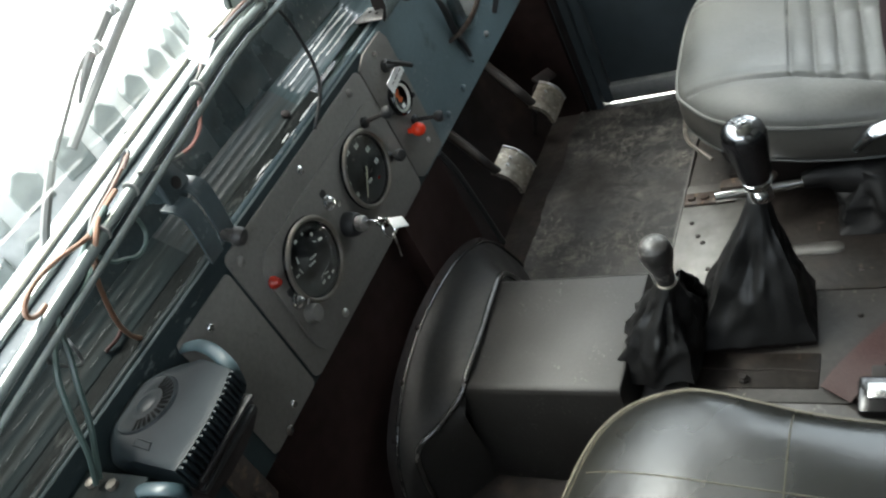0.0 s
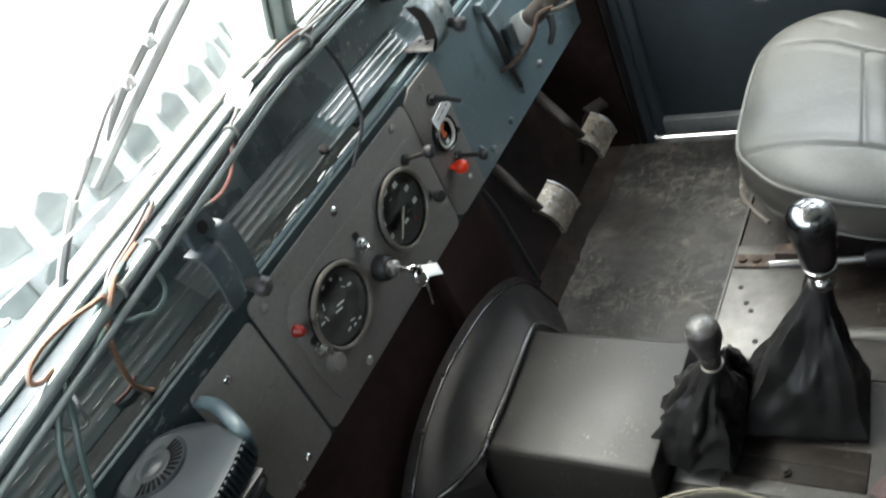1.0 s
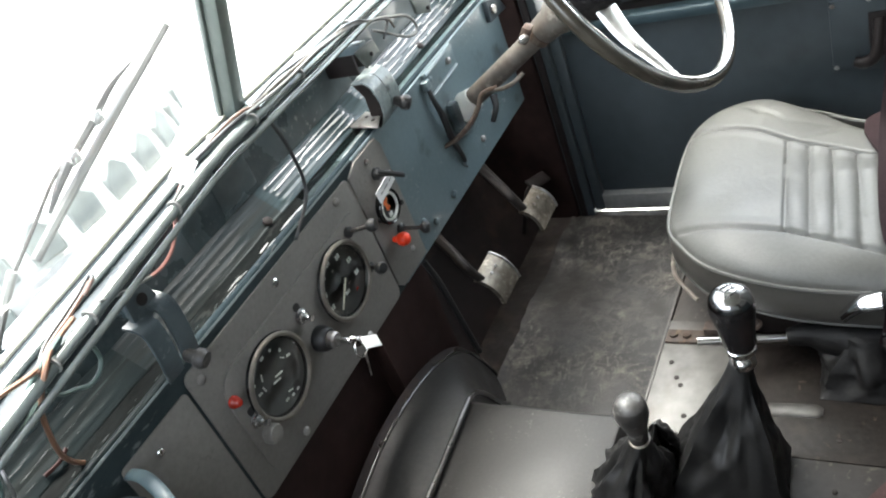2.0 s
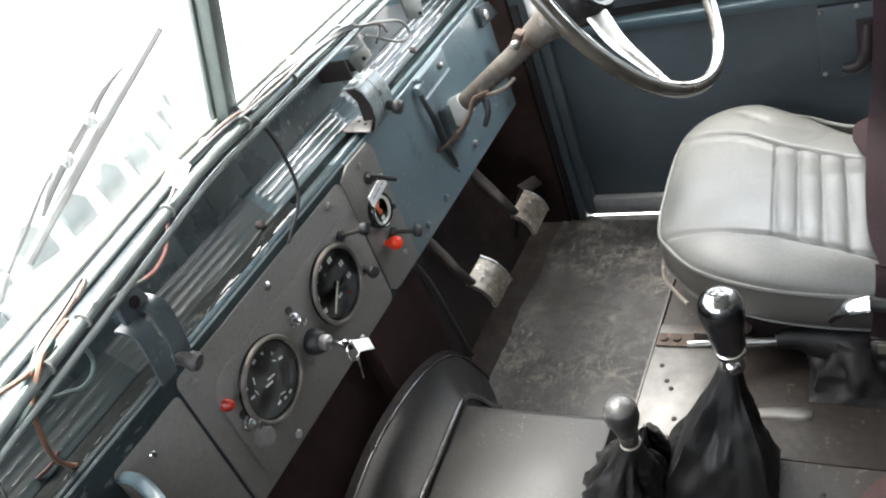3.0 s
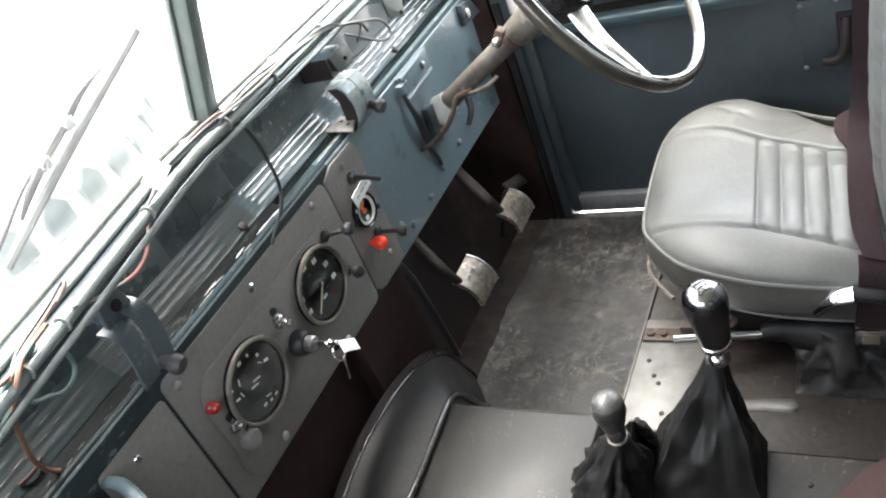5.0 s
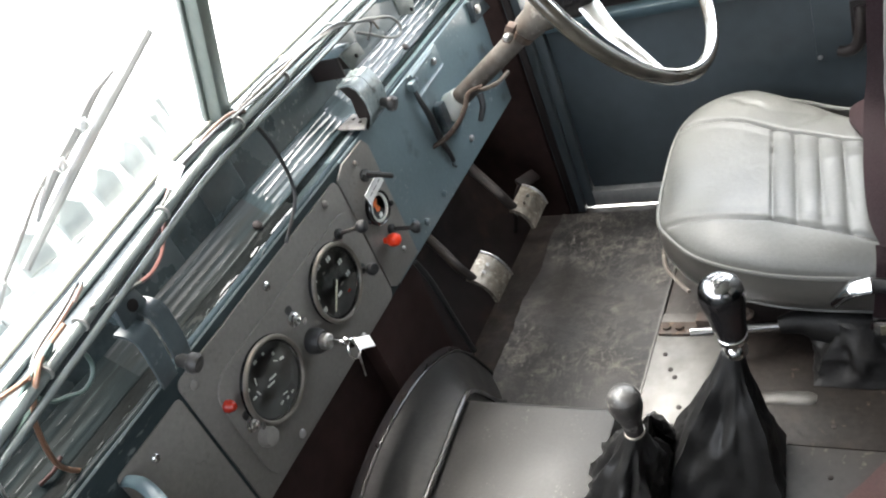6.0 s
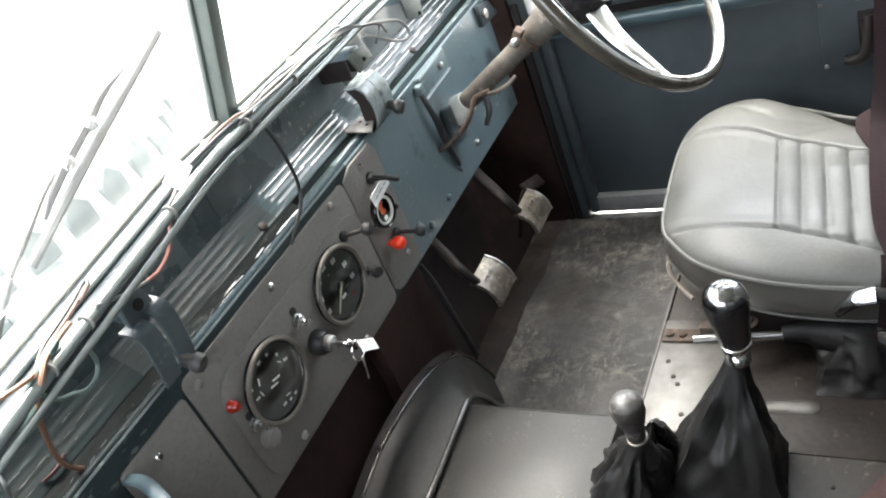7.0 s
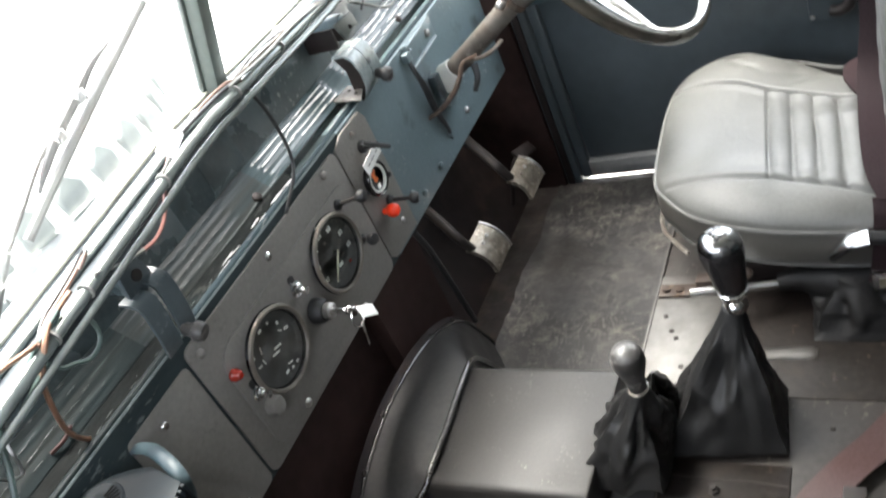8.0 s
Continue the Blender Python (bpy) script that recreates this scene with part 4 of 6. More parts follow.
for deg in (230, 350, 110):
    pts = [on_wheel(0.034, deg, -0.052), on_wheel(0.09, deg, -0.040), on_wheel(0.145, deg, -0.017), on_wheel(0.188, deg, 0.002)]
    part("spoke", tube(pts, [0.0150, 0.0135, 0.0115, 0.0085, 0.0060, 0.0045], 12, flat=0.35), M_SPOKE, sw, "bright pressed metal spoke")

col = thing("steering_column", C - N * 0.2, "tan grey painted steering column tube through the dash", "steering column")
part("tube", tube([C - N * 0.100, C - N * 0.347], 0.0150, 20, False), M_COLUMN, col)
part("upper_collar", lathe([(0.0150, -0.158), (0.0195, -0.154), (0.0215, -0.132), (0.026, -0.122), (0.027, -0.104), (0.022, -0.098)], C, N, 28), M_COLUMN, col, "pale cast collar")
clamp = part("clamp", lathe([(0.0150, -0.168), (0.0190, -0.166), (0.0190, -0.156), (0.0150, -0.154)], C, N, 24), M_RUST, col, "rusty clamp band")
part("clamp_lug", bx((-0.008, -0.006, -0.013), (0.008, 0.006, 0.013), 0.002, m=Matrix.Translation(C - N * 0.163 + Vector((-0.027, 0.004, 0.016))) @ Matrix.Rotation(TILT, 4, "X")), M_RUST, clamp)
part("clamp_bolt", lathe([(0.006, -0.004), (0.006, 0.008), (0.003, 0.012), (0, 0.012)], C - N * 0.166 + Vector((-0.036, 0.0, 0.016)), (-1, 0, 0.2), 8), M_STEEL, clamp)
part("flange_ring", lathe([(0.038, 0), (0.038, 0.004), (0.032, 0.008), (0.022, 0.010), (0.021, 0.0)], (0.432, 0.003, 0.388), (0.03, -1, 0.25), 28), M_BLUE, col, "blue flange round the column")
part("pale_sleeve", lathe([(0.0150, -0.016), (0.0235, -0.014), (0.0225, -0.006), (0.0190, 0.006), (0.0170, 0.016), (0.0150, 0.017)], C - N * 0.332, N, 24), M_MARK, col, "chipped pale cone at the dash end")
part("switch_arm", tube([C - N * 0.30 + Vector((0.010, -0.014, -0.012)), (0.436, -0.058, 0.385), (0.428, -0.050, 0.366)], [0.006, 0.005, 0.004], 8), M_RUBBER, col)
solo("column_harness", tube([(0.418, -0.080, 0.428), (0.404, -0.062, 0.427), (0.393, -0.055, 0.412), (0.380, -0.042, 0.394), (0.369, -0.018, 0.377), (0.360, -0.005, 0.373), (0.352, 0.003, 0.372)], [0.003, 0.0035, 0.0042, 0.0042, 0.0035, 0.0035], 8), M_RUST, "frayed brown wiring harness below the column", "wiring")
solo("column_wire", tube([(0.420, -0.126, 0.4430), (0.411, -0.112, 0.4345), (0.411, -0.090, 0.4270), (0.419, -0.061, 0.4215), (0.425, -0.045, 0.418)], 0.0032, 6), M_COLUMN, "pale strap tied below the steering column", "wiring")
arm = thing("choke_rod", (0.36, 0, 0.4), "black control rod clipped on the dash", "control rod")
part("rod", tube([(0.360, -0.006, 0.470), (0.357, -0.010, 0.452), (0.362, -0.012, 0.42), (0.370, -0.008, 0.378), (0.384, -0.006, 0.335), (0.392, 0.0, 0.312)], [0.003, 0.0035, 0.005, 0.005, 0.0035, 0.003], 8), M_RUBBER, arm)
part("clip", bx((0.352, -0.012, 0.466), (0.366, 0.003, 0.480), 0.002), M_BLUE, arm)
part("end_block", bx((0.394, -0.014, 0.372), (0.412, 0.003, 0.418), 0.003), M_BLUE, arm, "blue painted bracket leaf")

# ---- pedals ----
def pedal(x, y, z, w, h, worn):
    pd = thing("pedal", (x, y, z), worn, "pedal", "driver pedals")
    tip = Matrix.Translation((x, y, z)) @ Matrix.Rotation(radians(-38), 4, "X")

    def pad(u, v):
        a, b = 2 * u - 1, 2 * v - 1
        return tip @ Vector((w * a, 0.010 * (b * b), h * b))

    part("pad", sheet(pad, 8, 10, 0.007), M_PEDAL, pd, "worn bare metal pad")
    part("pad_edge", tube([tip @ Vector((w, 0.010 * b * b - 0.001, h * b)) for b in (-1, -0.5, 0, 0.5, 1)], 0.0022, 6), M_STEEL, pd, "shiny worn pad edge")
    for a in (-0.35, 0.2):
        part("rivet", lathe([(0.003, 0), (0.003, 0.002), (0, 0.003)], tip @ Vector((w * a, -0.002, h * 0.45)), (0, -0.8, 0.6), 8), M_STEEL, pd)
    part("arm", tube([tip @ Vector((-w * 0.45, 0.020, 0.006)), (x - 0.036, y + 0.028, z + 0.042), (x - 0.024, y + 0.052, z + 0.064), (x - 0.014, y + 0.080, z + 0.094), (x - 0.008, y + 0.104, z + 0.140)], [0.008, 0.0095, 0.010, 0.010], 10, flat=0.8), M_ARM, pd, "dark steel arm")
    return pd


pedal(0.321, -0.034, 0.153, 0.032, 0.032, "worn metal clutch pedal above the floor mat")
pedal(0.514, -0.036, 0.145, 0.035, 0.028, "worn metal brake pedal above the floor mat")
ac = thing("accelerator_pedal", (0.60, 0.03, 0.14), "small dark accelerator pedal near the side wall", "pedal", "driver pedals")
part("pad", bx((-0.026, -0.004, -0.012), (0.026, 0.004, 0.012), 0.003, m=Matrix.Translation((0.600, 0.002, 0.138)) @ Matrix.Rotation(radians(-50), 4, "X") @ Matrix.Rotation(radians(20), 4, "Y")), M_BLACK, ac)
part("arm", tube([(0.598, 0.004, 0.132), (0.598, 0.030, 0.112), (0.598, 0.064, 0.020)], 0.005, 8), M_BLACK, ac)


# ---- levers ----
def gaiter(cx, cy, z0, hx, hy, top, r_top, folds, seed, droop=0.0, amp=0.011, turn=0.0, gather=1.08, quilt=0.006, crease=0.0):
    """A sewn leathercloth boot: a square foot gathered to a round neck."""
    bm = bmesh.new()
    n, k = 72, 26
    tx, ty, tz = top
    ct, st = math.cos(radians(turn)), math.sin(radians(turn))
    rows = []
    for j in range(k + 1):
        t = j / k
        row = []
        for i in range(n):
            th = 2 * math.pi * i / n
            c, s = math.cos(th), math.sin(th)
            m = max(abs(c), abs(s)) ** (1.0 if t < 0.6 else 1.0 - (t - 0.6) / 0.4)
            prof = (1 - t) ** gather
            fx, fy = r_top + (hx - r_top) * prof, r_top + (hy - r_top) * prof
            f = noise.noise(Vector((c * folds, s * folds, seed + t * 1.8))) * amp * math.sin(math.pi * min(1, t * 1.15)) ** 0.7
            f += crease * (0.35 - abs(noise.noise(Vector((c * 2.1, s * 2.1, seed + t * 2.6)))) - abs(noise.noise(Vector((c * 4.3, s * 4.3, seed + 9 + t * 4.5)))) * 0.5) * math.sin(math.pi * min(1, 0.12 + t)) * 2
            f += quilt * math.sin(4 * th + 1.2) * math.sin(math.pi * t)
            z = z0 + (tz - z0) * t + droop * noise.noise(Vector((c * 2, s * 2, seed))) * (1 - t)
            dx, dy = (fx / m + f) * c, (fy / m + f) * s
            row.append(bm.verts.new((cx + (tx - cx) * t + dx * ct - dy * st, cy + (ty - cy) * t + dx * st + dy * ct, z)))
        rows.append(row)
    for a, b in zip(rows, rows[1:]):
        for i in range(n):
            bm.faces.new((a[i], a[(i + 1) % n], b[(i + 1) % n], b[i]))
    bm.faces.new(rows[-1])
    return bm


gl = thing("gear_lever", (0.05, -0.43, 0.1), "main gear lever with a glossy black knob and leathercloth gaiter", "gear lever")
KT = Vector((0.060, -0.452, 0.309))
KA = Vector((-0.02, 0.02, 1))
knob = part("knob", lathe([(0.0140, -0.024), (0.0170, -0.017), (0.0182, 0.0), (0.0203, 0.013), (0.0223, 0.025), (0.0228, 0.034), (0.0216, 0.041), (0.0180, 0.0475), (0.0110, 0.0515), (0, 0.0530)], KT, KA, 40), M_KNOB, gl, "glossy black egg-shaped knob")
km = axis_m(KT + Vector((0, 0, 0)), KA)
cap = part("cap", lathe([(0.0220, 0.0405), (0.0206, 0.0448), (0.0182, 0.0483), (0.0150, 0.0508), (0.0110, 0.0525), (0.0055, 0.0537), (0, 0.0540)], KT, KA, 36), M_CAP, knob, "polished cap with a shift pattern")

for a, b in (((-0.0068, -0.0040), (-0.0068, 0.0040)), ((0.0068, -0.0040), (0.0068, 0.0040)), ((0.0, -0.0040), (0.0, 0.0040)), ((-0.0068, 0.0), (0.0068, 0.0))):
    part("pattern_line", tube([km @ Vector((*a, 0.0546 - 11 * (a[0] ** 2 + a[1] ** 2))), km @ Vector((*b, 0.0546 - 11 * (b[0] ** 2 + b[1] ** 2)))], 0.0005, 5, False), M_KNOB, cap)
for gx, gy in ((-0.0068, -0.0061), (0.0068, -0.0061), (-0.0068, 0.0061), (0.0068, 0.0061), (0.0, -0.0061), (0.0, 0.0061)):
    part("pattern_mark", tube([km @ Vector((gx + 0.0019 * math.cos(2 * math.pi * k / 12), gy + 0.0019 * math.sin(2 * math.pi * k / 12), 0.0548 - 11 * (gx * gx + gy * gy))) for k in range(12)], 0.0005, 5, False, closed=True), M_KNOB, cap)
part("neck_ring", lathe([(0.0130, -0.031), (0.0155, -0.0295), (0.0155, -0.024), (0.0130, -0.022)], KT, KA, 28), M_CHROME, gl, "chrome neck ring")
part("neck_ball", lathe([(0.004, -0.052), (0.0120, -0.050), (0.0120, -0.032), (0.004, -0.030)], KT, KA, 24), M_STEEL, gl)
part("neck_stud", lathe([(0.0090, 0.0), (0.0088, 0.004), (0.0065, 0.008), (0.003, 0.0098), (0, 0.010)], KT + Vector((-0.010, -0.002, -0.040)), (-0.8, -0.1, 0.6), 24), M_CHROME, gl, "bright ball joint under the knob")
part("gaiter", gaiter(0.024, -0.420, 0.110, 0.045, 0.066, (0.064, -0.449, 0.262), 0.011, 2.4, 2.0, amp=0.008, crease=0.007, turn=5, gather=1.20, quilt=0.002), M_GAITER, gl, "black leathercloth gaiter", smooth=70)
part("gaiter_foot", bx((-0.043, -0.066, 0.1015), (0.043, 0.066, 0.1115), 0.003, m=Matrix.Translation((0.024, -0.420, 0)) @ Matrix.Rotation(radians(5), 4, "Z")), M_BLACK, gl, "black gaiter retaining frame")
tl = thing("transfer_lever", (-0.01, -0.345, 0.1), "short transfer lever with a worn black ball knob", "gear lever")
TK = Vector((-0.030, -0.357, 0.260))
part("knob", lathe([(0.0100, -0.028), (0.0115, -0.012), (0.0150, 0.0), (0.0178, 0.010), (0.0178, 0.020), (0.0140, 0.0285), (0.0080, 0.0320), (0, 0.0332)], TK, (0, 0, 1), 30), M_SCUFFK, tl, "scuffed black ball knob")
part("knob_cap", lathe([(0.0165, 0.0243), (0.0143, 0.0287), (0.0110, 0.0312), (0.0080, 0.0326), (0, 0.0340)], TK, (0, 0, 1), 24), M_PALEKNOB, tl, "worn pale knob top")
part("neck_ring", lathe([(0.0098, -0.032), (0.0112, -0.0315), (0.0112, -0.030), (0.0098, -0.029)], TK, (0, 0, 1), 24), M_BEZEL, tl)
part("gaiter", gaiter(-0.030, -0.318, 0.119, 0.057, 0.051, (-0.027, -0.356, 0.229), 0.0115, 2.4, 7.0, 0.03, amp=0.012, crease=0.010), M_GAITER, tl, "crumpled black leathercloth gaiter", smooth=70)
part("gaiter_flap", gaiter(0.046, -0.336, 0.106, 0.028, 0.030, (0.022, -0.354, 0.196), 0.002, 2.6, 11.0, 0.01, amp=0.010, crease=0.014), M_GAITER, tl, "loose folded gaiter flap", smooth=70)

# handbrake
hb = thing("handbrake", (0.22, -0.45, 0.12), "chrome handbrake rod with black sleeve on a rusty bracket", "handbrake")
part("bracket", join(bx((0.240, -0.372, 0.101), (0.264, -0.302, 0.105), 0.001), bx((0.246, -0.385, 0.101), (0.266, -0.355, 0.124), 0.002)), M_OLDRUST, hb, "flaking rusty bracket")
for y in (-0.312, -0.330):
    part("bracket_bolt", lathe([(0.006, 0), (0.006, 0.004), (0, 0.006)], (0.252, y, 0.105), (0, 0, 1), 8), M_OLDRUST, hb)
part("rod", tube([(0.196, -0.362, 0.150), (0.224, -0.480, 0.140)], 0.0072, 14, False), M_CHROME, hb, "bright chrome rod")
part("sleeve", tube([(0.222, -0.466, 0.141), (0.226, -0.49, 0.143), (0.226, -0.51, 0.140), (0.225, -0.53, 0.140), (0.224, -0.55, 0.136), (0.228, -0.62, 0.125)], [0.0105, 0.014, 0.016, 0.021, 0.024, 0.028, 0.029, 0.034, 0.036], 18), M_SLEEVE, hb, "black leathercloth sleeve", smooth=70)

part("return_hook", tube([(0.188 + 0.011 * math.cos(a), -0.520 + 0.011 * math.sin(a), 0.106) for a in [radians(200 + 26 * i) for i in range(9)]], 0.0022, 6, False), M_STEEL, hb)
part("pivot_bolt", lathe([(0.010, 0), (0.010, 0.004), (0.005, 0.006), (0.005, 0.010), (0, 0.010)], (0.258, -0.420, 0.126), (-0.5, 0, 1), 12), M_RUST, hb)
part("boot", gaiter(0.210, -0.570, 0.1016, 0.052, 0.066, (0.222, -0.552, 0.160), 0.024, 2.6, 21.0, amp=0.012, crease=0.006), M_SLEEVE, hb, "crumpled black rubber boot", smooth=70)
part("grip", join(tube([(0.192, -0.534, 0.206), (0.194, -0.553, 0.224), (0.194, -0.576, 0.232)], [0.009, 0.0125, 0.0135], 12, flat=0.55)), M_CHROME, hb, "bright flat lever end")
part("grip_tail", tube([(0.194, -0.574, 0.231), (0.198, -0.61, 0.220), (0.215, -0.64, 0.17), (0.222, -0.64, 0.12)], 0.0085, 10), M_RUBBER, hb)


# ---- seat belts ----
def webbing(pts, width, side):
    """A flat strap along a line; side is the direction across it."""
    line = spline(pts, 8)
    s = Vector(side).normalized()
    bm = bmesh.new()
    rows = [[bm.verts.new(q + s * width * (j / 6 - 0.5)) for j in range(7)] for q in line]
    for a, b in zip(rows, rows[1:]):
        for j in range(6):
            bm.faces.new((a[j], a[j + 1], b[j + 1], b[j]))
    bmesh.ops.recalc_face_normals(bm, faces=bm.faces[:])
    bmesh.ops.solidify(bm, geom=bm.faces[:], thickness=0.0018)
    return bm


sb = thing("driver_seat_belt", (0.35, -0.57, 0.25), "maroon seat belt webbing draped over the driver's seat", "seat belt")
part("webbing", webbing([(0.60, -0.600, 0.232), (0.555, -0.562, 0.241), (0.510, -0.558, 0.248), (0.465, -0.568, 0.258), (0.420, -0.580, 0.269), (0.37, -0.590, 0.276)], 0.034, (0.35, 0.9, 0.05)), M_BELT, sb, smooth=60)
part("shoulder_strap", webbing([(0.215, -0.600, 0.262), (0.255, -0.588, 0.272), (0.315, -0.582, 0.279), (0.400, -0.579, 0.282), (0.450, -0.580, 0.300), (0.475, -0.586, 0.345), (0.490, -0.590, 0.420), (0.510, -0.600, 0.520), (0.56, -0.66, 0.66), (0.64, -0.80, 0.80), (0.688, -1.13, 0.95)], 0.030, (0.25, 1, 0.10)), M_BELT, sb, smooth=60)
part("lower_strap", webbing([(0.222, -0.600, 0.263), (0.204, -0.600, 0.245), (0.196, -0.594, 0.190), (0.200, -0.586, 0.148)], 0.040, (0.1, 1, 0)), M_BELT, sb, smooth=60)
bk = part("buckle", bx((0.190, -0.606, 0.148), (0.212, -0.572, 0.180), 0.004), M_CHROME, sb, "chrome belt buckle")
part("release", bx((0.1885, -0.598, 0.158), (0.1905, -0.580, 0.172), 0.001), M_PIPE, bk)
pb = thing("passenger_seat_belt", (-0.05, -0.53, 0.11), "maroon belt strap with black buckle on the seat box", "seat belt")
part("webbing", webbing([(-0.083, -0.509, 0.106), (-0.062, -0.524, 0.112), (-0.030, -0.548, 0.114), (0.005, -0.576, 0.114), (0.040, -0.600, 0.112), (0.08, -0.64, 0.108)], 0.036, (0.55, 0.80, 0.0)), M_STRAP, pb, smooth=60)
bk2 = part("buckle", bx((-0.120, -0.576, 0.112), (-0.074, -0.532, 0.128), 0.006), M_KNOB, pb, "glossy black belt buckle")
part("tongue", bx((-0.074, -0.566, 0.116), (-0.056, -0.544, 0.121), 0.002), M_ARM, bk2)
part("release", bx((-0.104, -0.570, 0.1275), (-0.086, -0.542, 0.1300), 0.001), M_SPOKE, bk2, "chrome release plate")

# ---- instrument panel ----
def rounded(x0, x1, z0, z1, r, n=6):
    pts = []
    for cx, cz, a0 in ((x1 - r, z1 - r, 0), (x0 + r, z1 - r, 90), (x0 + r, z0 + r, 180), (x1 - r, z0 + r, 270)):
        for i in range(n + 1):
            a = radians(a0 + 90 * i / n)
            pts.append((cx + r * math.cos(a), cz + r * math.sin(a)))
    return pts


def screw(x, z, y, parent, material, r=0.0055):
    s = part("screw", lathe([(r, 0), (r, 0.0012), (r * 0.7, 0.003), (0, 0.0036)], (x, y, z), (0, -1, 0), 14), material, parent)
    return s


ip = thing("instrument_panel", (0, 0, 0.38), "grey painted metal instrument panel with two round dials", "instrument panel")
part("plate", prism(rounded(-0.211, 0.126, 0.287, 0.478, 0.010), "y", -0.004, 0.003, 0.0012), M_PANEL, ip)
part("inner_plate", prism(rounded(-0.186, 0.122, 0.293, 0.444, 0.028), "y", -0.0068, -0.0042, 0.0010), M_PANEL, ip, "raised inner panel")
part("side_plate", prism([(0.1285, 0.300), (0.140, 0.290), (0.212, 0.290), (0.214, 0.470), (0.206, 0.484), (0.150, 0.484), (0.1285, 0.474)], "y", -0.0045, 0.003, 0.0012), M_PANEL, ip, "grey side panel")
for x, z, m in ((-0.054, 0.464, M_CHROME), (-0.195, 0.461, M_PANEL), (0.089, 0.468, M_PANEL), (-0.124, 0.302, M_STEEL), (0.035, 0.298, M_STEEL)):
    screw(x, z, -0.004 if z > 0.45 else -0.0068, ip, m)
for x, z, m in ((0.172, 0.470, M_STEEL), (0.186, 0.318, M_STEEL), (0.148, 0.395, M_RUBBER), (0.203, 0.383, M_RUBBER)):
    screw(x, z, -0.0045, ip, m, 0.004)


def dial(name, cx, cz, r, label):
    d = part(name, lathe([(r, 0.0), (r + 0.001, 0.002), (r, 0.005), (r - 0.003, 0.0062), (r - 0.006, 0.0056), (r - 0.007, 0.003), (r - 0.0072, 0.001), (0, 0.001)], (cx, -0.0068, cz), (0, -1, 0), 56), M_KNOB, ip, label)
    part("bezel", tube([(cx + (r - 0.0022) * math.cos(2 * math.pi * i / 64), -0.0128, cz + (r - 0.0022) * math.sin(2 * math.pi * i / 64)) for i in range(64)], 0.0030, 8, closed=True), M_BEZEL, d, "worn dull metal bezel")
    part("face", lathe([(r - 0.007, 0.0), (0, 0.0)], (cx, -0.0090, cz), (0, -1, 0), 48), M_FACE, d, "black dial face")
    part("glass", lathe([(r - 0.006, 0.0), (r * 0.6, 0.0008), (0, 0.0012)], (cx, -0.0124, cz), (0, -1, 0), 40), M_GLASS, d).visible_shadow = False
    return d


def bar(cx, cz, ang, rad, w, h, y, parent, m, turn=0.0):
    """A printed bar on a dial, at an angle clockwise from the top."""
    a = radians(ang)
    at = Matrix.Translation((cx + rad * math.sin(a), y, cz + rad * math.cos(a))) @ Matrix.Rotation(a + radians(turn), 4, "Y")
    part("mark", bx((-w / 2, -0.0004, -h / 2), (w / 2, 0.0004, h / 2), 0, m=at), m, parent)


sp = dial("speedometer", 0.0365, 0.3888, 0.0492, "round black speedometer")
for x, z, tilt in ((-0.001, 0.3785, 8), (-0.0035, 0.3985, 8), (0.0065, 0.4170, 4), (0.0235, 0.4255, 0), (0.0435, 0.4200, 0), (0.0590, 0.4025, -4), (0.0620, 0.3815, -8)):
    for dx in (-0.0022, 0.0022):
        part("mark", bx((-0.0014, -0.0004, -0.0030), (0.0014, 0.0004, 0.0030), 0, m=Matrix.Translation((x + dx, -0.0096, z)) @ Matrix.Rotation(radians(tilt), 4, "Y")), M_MARK, sp)
for k in range(21):
    bar(0.0355, 0.3895, -150 + 14 * k, 0.0388, 0.0005, 0.0016, -0.0096, sp, M_PANEL)
for x, z, w, h, m in ((0.0500, 0.3640, 0.0045, 0.0028, M_DKRED), (0.0330, 0.3735, 0.0085, 0.0038, M_MARK), (0.0260, 0.4125, 0.0040, 0.0018, M_PANEL), (0.0440, 0.3800, 0.0070, 0.0014, M_PANEL)):
    part("mark", bx((x - w / 2, -0.0100, z - h / 2), (x + w / 2, -0.0092, z + h / 2), 0), m, sp)
ndl = part("needle", tube([(0.0375, -0.0114, 0.3925), (0.0300, -0.0114, 0.3840), (0.0110, -0.0112, 0.3640)], [0.0016, 0.0014, 0.0009], 6), M_NEEDLE, sp, "pale yellow needle")
part("needle_hub", lathe([(0.005, 0), (0.005, 0.0014), (0.003, 0.002), (0, 0.002)], (0.0355, -0.010, 0.3895), (0, -1, 0), 16), M_RUBBER, sp)
cg = dial("combined_gauge", -0.1180, 0.3855, 0.0490, "round black combined gauge")
part("inner_ring", lathe([(0.0395, 0.0), (0.0395, 0.0003), (0.0345, 0.0003), (0.0345, 0.0)], (-0.1185, -0.0091, 0.386), (0, -1, 0), 48), M_FACE, cg, "black raised scale ring")
